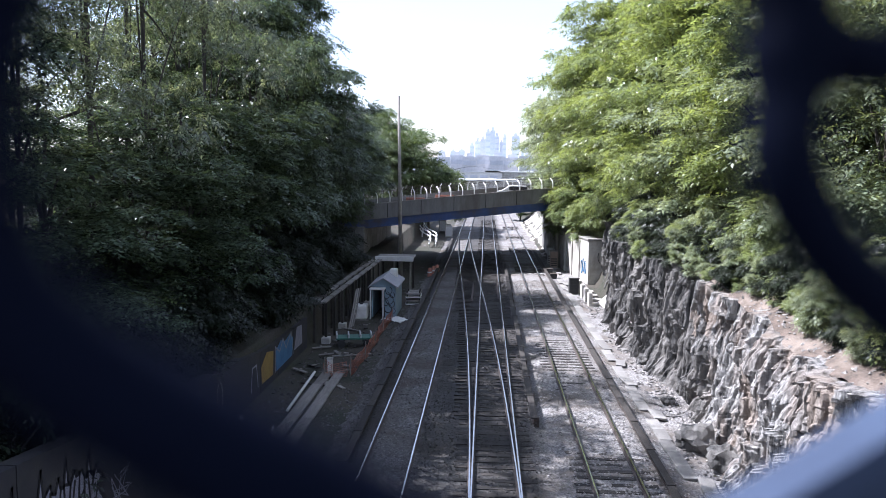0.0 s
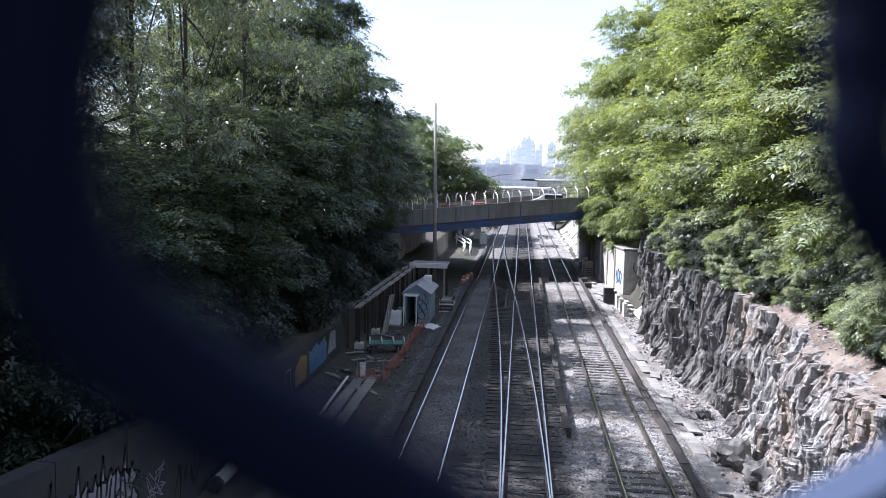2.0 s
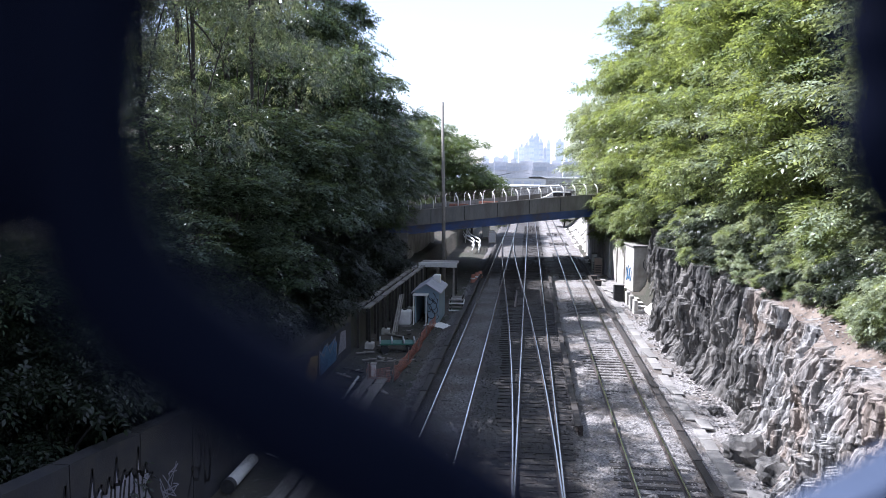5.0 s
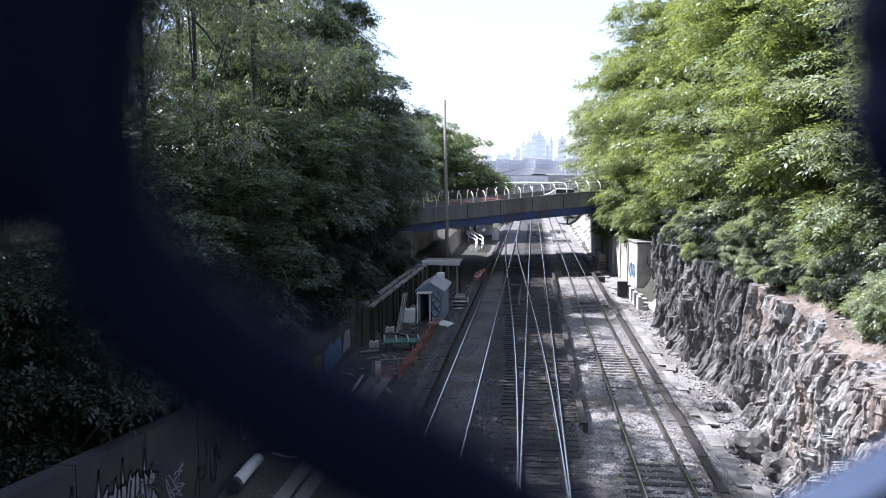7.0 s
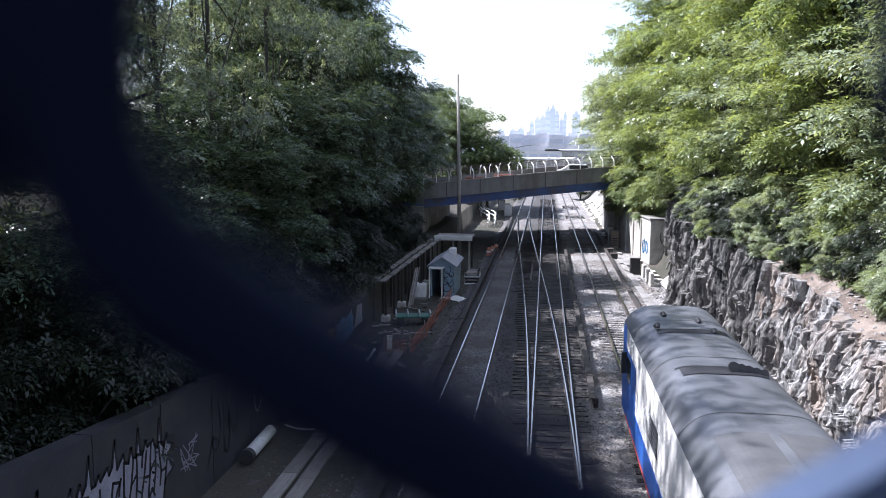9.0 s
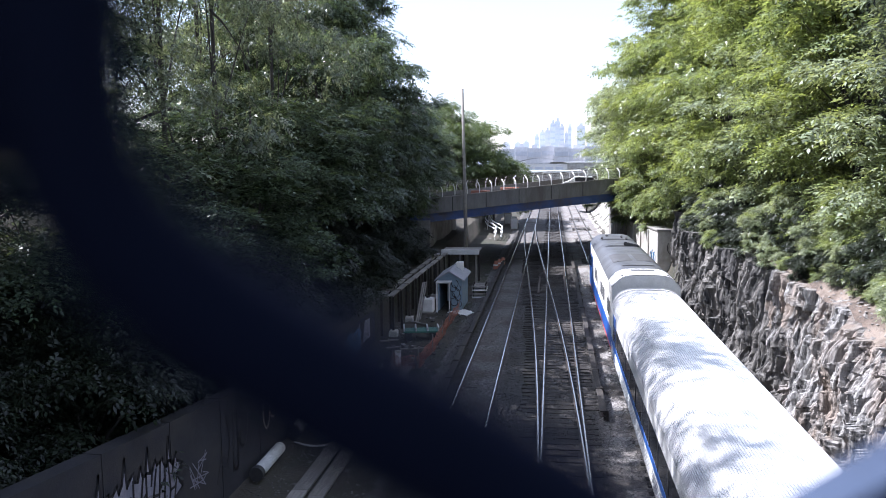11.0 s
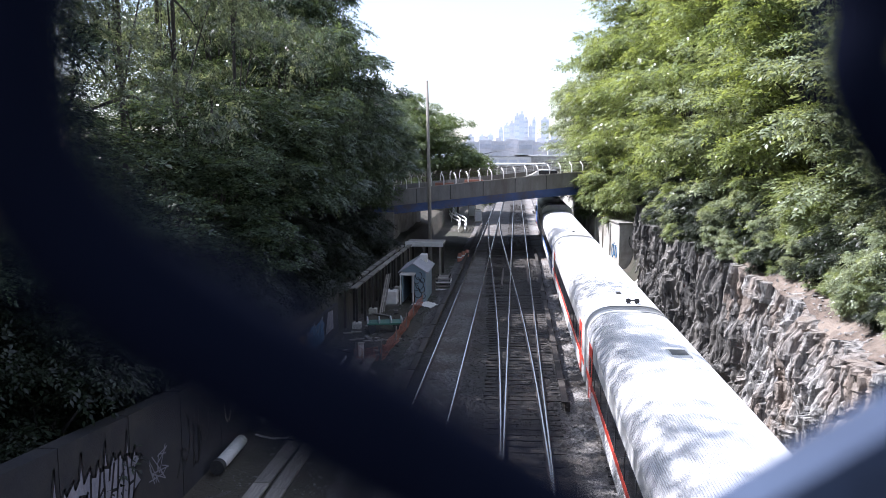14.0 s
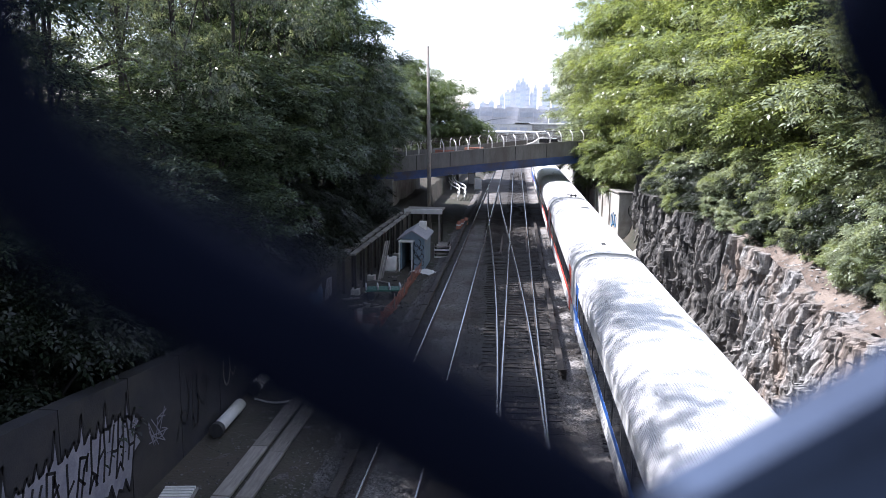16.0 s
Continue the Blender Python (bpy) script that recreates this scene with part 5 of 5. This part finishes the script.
tagged(grid_mesh("rubble_slope", [6.3 + 0.4 * i for i in range(17)], [89 + 1.2 * i for i in range(50)], lambda x, y: (x, y, ground_z(x, y)[2] + 0.06 + 0.12 * fbm(x * 1.4, y * 1.4, 6)), M_CONCPALE), "pale sunlit rubble slope beyond the bridge", "rubble slope", kind="structure")

# ---- third rails ----
COVER = mesh_of("cover_board", boxm(-0.13, 0.13, 0, 2.94, 0.30, 0.345, bevel=0.008), M_TIE)
BRACKET = mesh_of("bracket", boxm(-0.16, 0.02, -0.05, 0.05, -0.1, 0.30, bevel=0.01), M_RAILSIDE)


def third_rail(x, y0, y1, side, label):
    t = tagged(empty("third_rail"), label, "third rail", group="third rails")
    part("conductor", sweep(bmesh.new(), [(a * 1.1, b * 1.1) for a, b in RAIL], [(x, y0, 0.1), (x, y1, 0.1)]), M_RAILSIDE, t)
    y = y0
    while y < y1 - 3:
        piece("cover_board", COVER, t, pose(x - 0.02 * side + rt.uniform(-0.015, 0.015), y, rt.uniform(-0.012, 0.012), rt.uniform(-0.3, 0.3), 0, rt.uniform(-0.3, 0.3)))
        piece("bracket", BRACKET, t, pose(x + (0.16 if side > 0 else -0.0), y + 0.2, 0, 0, 0, 0))
        y += 3.0


third_rail(-4.42, 15, 108, -1, "third rail under dark cover boards, outer side")
third_rail(2.0, 29, 80, 1, "third rail under dark cover boards between tracks")
third_rail(5.72, 14, 92, 1, "third rail under dark cover boards by the path")

# ---- cable trough along the right path ----
tro = tagged(empty("cable_trough"), "line of pale concrete cable-trough lids, some displaced", "cable trough")
LID = mesh_of("lid", boxm(-0.24, 0.24, 0, 1.17, 0, 0.08, bevel=0.012), M_LID)
y = 15.0
while y < 82:
    off = rt.uniform(0.0, 1.0) < 0.22
    piece("lid", LID, tro, pose(6.72 + (rt.uniform(0.1, 0.35) if off else rt.uniform(-0.02, 0.02)), y, -0.17 + (0.05 if off else rt.uniform(0, 0.015)), 0, 4 if off else 0, rt.uniform(-9, 9) if off else rt.uniform(-0.6, 0.6)))
    y += 1.2

# ---- loose stone ----
def stones(name, n, area, size, mat, label, seed, zfn):
    rg = np.random.default_rng(seed)
    octa = np.array([(1, 0, 0), (-1, 0, 0), (0, 1, 0), (0, -1, 0), (0, 0, 1), (0, 0, -1)], float)
    tri = np.array([(0, 2, 4), (2, 1, 4), (1, 3, 4), (3, 0, 4), (2, 0, 5), (1, 2, 5), (3, 1, 5), (0, 3, 5)])
    V, F = [], []
    for i in range(n):
        x, y = area(rg)
        s = size * rg.uniform(0.5, 1.4)
        a = rg.uniform(0, 6.3)
        v = octa * s * rg.uniform(0.6, 1.2, (6, 3)) * (1, 1, 0.7)
        v = v @ np.array([(math.cos(a), math.sin(a), 0.25), (-math.sin(a), math.cos(a), 0.2), (-0.2, -0.2, 1)])
        base = (x, y, zfn(x, y) + s * 0.25) if zfn else rim(x, y)
        V.append(v + base)
        F.append(tri + 6 * i)
    me = bpy.data.meshes.new(name)
    me.from_pydata(np.concatenate(V).tolist(), [], np.concatenate(F).tolist())
    me.materials.append(mat)
    return tagged(new(name, me), label, "stones", kind="stuff")


stones("ballast_stones", 26000, lambda g: (g.uniform(-6.2, 6.4), 14 + 55 * g.uniform() ** 1.5), 0.045, M_STONE, "loose grey ballast stones between the tracks", 3, lambda x, y: bed_z(x, y)[2])
stones("rubble", 1500, lambda g: (8.6 - abs(g.normal(0, 0.7)), g.uniform(18, 66)), 0.10, M_STONE, "broken rock at the foot of the cliff", 4, lambda x, y: -0.2)
stones("rubble", 1200, lambda g: (g.uniform(0.02, 0.5), g.uniform(15, 40)), 0.07, M_STONE, "loose stones on the soil above the rock", 8, None)
stones("gravel", 2200, lambda g: (g.uniform(-9.3, -4.7), 13 + 26 * g.uniform()), 0.04, M_GRAVEL, "fine gravel and soil beside the planks", 6, lambda x, y: -0.22 if x < -5.5 else bed_z(x, y)[2])
stones("rubble", 500, lambda g: (g.uniform(-9.2, -5.2), g.uniform(30, 62)), 0.09, M_GRAVEL, "scattered rubble in the work area", 5, lambda x, y: -0.22)
for i, (x, y, s) in enumerate(((7.75, 27.6, 0.85), (8.1, 25.8, 0.7), (8.3, 40, 0.5), (8.6, 46.5, 0.55), (7.9, 33, 0.35))):
    bm = bmesh.new()
    bmesh.ops.create_icosphere(bm, subdivisions=3, radius=s)
    for v in bm.verts:
        v.co *= 0.8 + 0.35 * fbm(v.co.x * 1.6 / s + i * 7, v.co.y * 1.6 / s, v.co.z * 1.6 / s)
        v.co.z *= 0.85
    b = tagged(part("boulder", bm, M_ROCK), "fallen grey boulder at the cliff foot", "boulder", group="fallen boulders")
    b.matrix_basis = pose(x, y, s * 0.45 - 0.2, 0, 0, 50 * i)

# ---- distance ----
def at(px, d):
    """Sideways place at distance d, fitted to column px of the camera's view."""
    return (px - 858.6) / 1386 * d


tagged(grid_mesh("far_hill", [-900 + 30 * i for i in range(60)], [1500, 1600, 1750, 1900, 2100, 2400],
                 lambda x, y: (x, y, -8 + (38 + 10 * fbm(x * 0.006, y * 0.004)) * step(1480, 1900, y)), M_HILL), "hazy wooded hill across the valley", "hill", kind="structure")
rg = random.Random(21)


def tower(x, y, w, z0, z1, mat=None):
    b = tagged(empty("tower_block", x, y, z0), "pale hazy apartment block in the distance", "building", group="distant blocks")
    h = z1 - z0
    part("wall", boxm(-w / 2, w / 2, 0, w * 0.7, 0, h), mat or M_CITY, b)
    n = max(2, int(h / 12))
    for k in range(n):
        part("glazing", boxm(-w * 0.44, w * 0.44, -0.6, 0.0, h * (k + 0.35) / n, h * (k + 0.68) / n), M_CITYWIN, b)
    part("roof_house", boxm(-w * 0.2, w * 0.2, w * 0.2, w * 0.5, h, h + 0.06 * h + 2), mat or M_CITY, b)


# columns, roof rows and widths are picture positions, set to fit the view
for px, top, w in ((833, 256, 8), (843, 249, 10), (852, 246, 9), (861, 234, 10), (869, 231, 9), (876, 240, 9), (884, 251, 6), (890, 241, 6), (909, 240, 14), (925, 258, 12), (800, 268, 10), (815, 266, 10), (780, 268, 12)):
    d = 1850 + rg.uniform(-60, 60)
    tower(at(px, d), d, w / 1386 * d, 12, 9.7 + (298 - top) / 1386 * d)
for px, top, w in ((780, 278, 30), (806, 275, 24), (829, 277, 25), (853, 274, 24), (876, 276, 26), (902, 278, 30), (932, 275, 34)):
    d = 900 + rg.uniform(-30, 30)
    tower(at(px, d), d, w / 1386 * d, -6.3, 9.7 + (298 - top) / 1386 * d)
# low sheds behind the bridge
wh = tagged(empty("warehouse", at(838, 260), 260, -0.5), "white warehouse with a low arched roof", "warehouse")
part("wall", boxm(-9, 9, 0, 24, 0, 9.0), M_WHITE, wh)
bm = bmesh.new()
skin(bm, [(-0.6, [(-9.6 + 1.2 * i, 9.0 + 1.9 * math.sin(math.pi * i / 16)) for i in range(17)]), (24, [(-9.6 + 1.2 * i, 9.0 + 1.9 * math.sin(math.pi * i / 16)) for i in range(17)])])
part("roof", bm, M_HUTROOF, wh)
for k in range(5):
    part("window", boxm(-8 + 3.3 * k, -5.6 + 3.3 * k, -0.08, 0.0, 5.8, 8.0), M_CITYWIN, wh)
fl = tagged(empty("flat_roof_shed", at(850, 205), 205, -0.5), "long low shed with a white flat roof", "shed")
part("wall", boxm(-9, 9, 0, 20, 0, 6.9), M_CONCPALE, fl)
part("roof", boxm(-9.4, 9.4, -0.4, 20.4, 6.9, 7.4, bevel=0.05), M_WHITE, fl)
fr = tagged(empty("long_shed", at(905, 270), 270, -0.5), "pale shed behind the trees", "shed")
part("wall", boxm(-9, 9, 0, 16, 0, 9.0), M_CONCPALE, fr)
part("roof", boxm(-9.4, 9.4, -0.4, 16.4, 9.0, 9.5, bevel=0.05), M_WHITE, fr)
ab = tagged(empty("apartment_building", -29, 160, 0), "grey-brown apartment building above the trees", "building")
part("wall", boxm(-8, 7.5, 0, 14, 0, 20.2), M_BRICKBROWN, ab)
part("parapet", boxm(-8.2, 7.7, -0.2, 14.2, 20.2, 20.8), M_CONC, ab)
for j in range(5):
    for k in range(5):
        w = part("window", boxm(-6.8 + 3 * k, -5.2 + 3 * k, -0.06, 0.0, 4.5 + 3.2 * j, 6.4 + 3.2 * j), M_CITYWIN, ab)

# check rails and frog at the crossings
for x, y0, y1, tr in ((X_M + 0.62, 58, 66, track_mid), (X_L - 0.62, 70, 78, track_left), (X_M - 0.62 - 0.75, 57, 65, track_turn)):
    part("check_rail", sweep(bmesh.new(), RAIL, [(x, y0, -0.01), (x, y1, -0.01)]), M_RAILSIDE, tr, "dark check rail")

# ---- ties, last ----
TIES = {n: mesh_of("tie", boxm(-0.5 * n, 0.5 * n, -0.115, 0.115, -0.16, 0.0), M_TIE) for n in (2.6, 3.0, 3.4, 3.8, 4.2)}
PLATE = mesh_of("tie_plate", boxm(-0.17, 0.17, -0.09, 0.09, 0.0, 0.012), M_RAILSIDE)
y = 10.0
while y < 150:
    lo, hi = min(turnout_x(y) if 13 < y < 80 else X_M, X_M) - 1.3, X_M + 1.3
    n = min(TIES, key=lambda q: abs(q - (hi - lo)))
    piece("tie", TIES[n], track_mid, pose((lo + hi) / 2 + rt.uniform(-0.06, 0.06), y, -0.022 + rt.uniform(-0.02, 0.0), 0, 0, rt.uniform(-1.2, 1.2)))
    y += 0.55
y = 12.0
while y < 140:
    piece("tie", TIES[2.6], track_right, pose(X_R + rt.uniform(-0.05, 0.05), y, -0.068 + 0.03 * math.sin(y * 0.35) + rt.uniform(-0.015, 0.01), 0, 0, rt.uniform(-1, 1)))
    y += 0.56
y = 12.0
while y < 120:
    piece("tie", TIES[2.6], track_left, pose(X_L + rt.uniform(-0.04, 0.04), y, -0.098 + rt.uniform(-0.012, 0.012), 0, 0, rt.uniform(-1, 1)))
    y += 0.6


# ---- what moves ----
def motions():
    rows = [(0, -125.8), (3, -81.9), (6, -38.1), (8, -8.8), (10, 20.5), (11, 35.1), (12, 49.7), (13, 64.4), (14, 79.1), (15, 94.0), (16, 109.2)]
    walk(loco, [(t, pose(X_R, y, 0.13)) for t, y in rows])
    for i, c in enumerate(coaches):
        walk(c, [(t, pose(X_R, y - COACH_L * i, 0.13)) for t, y in rows])


motions()
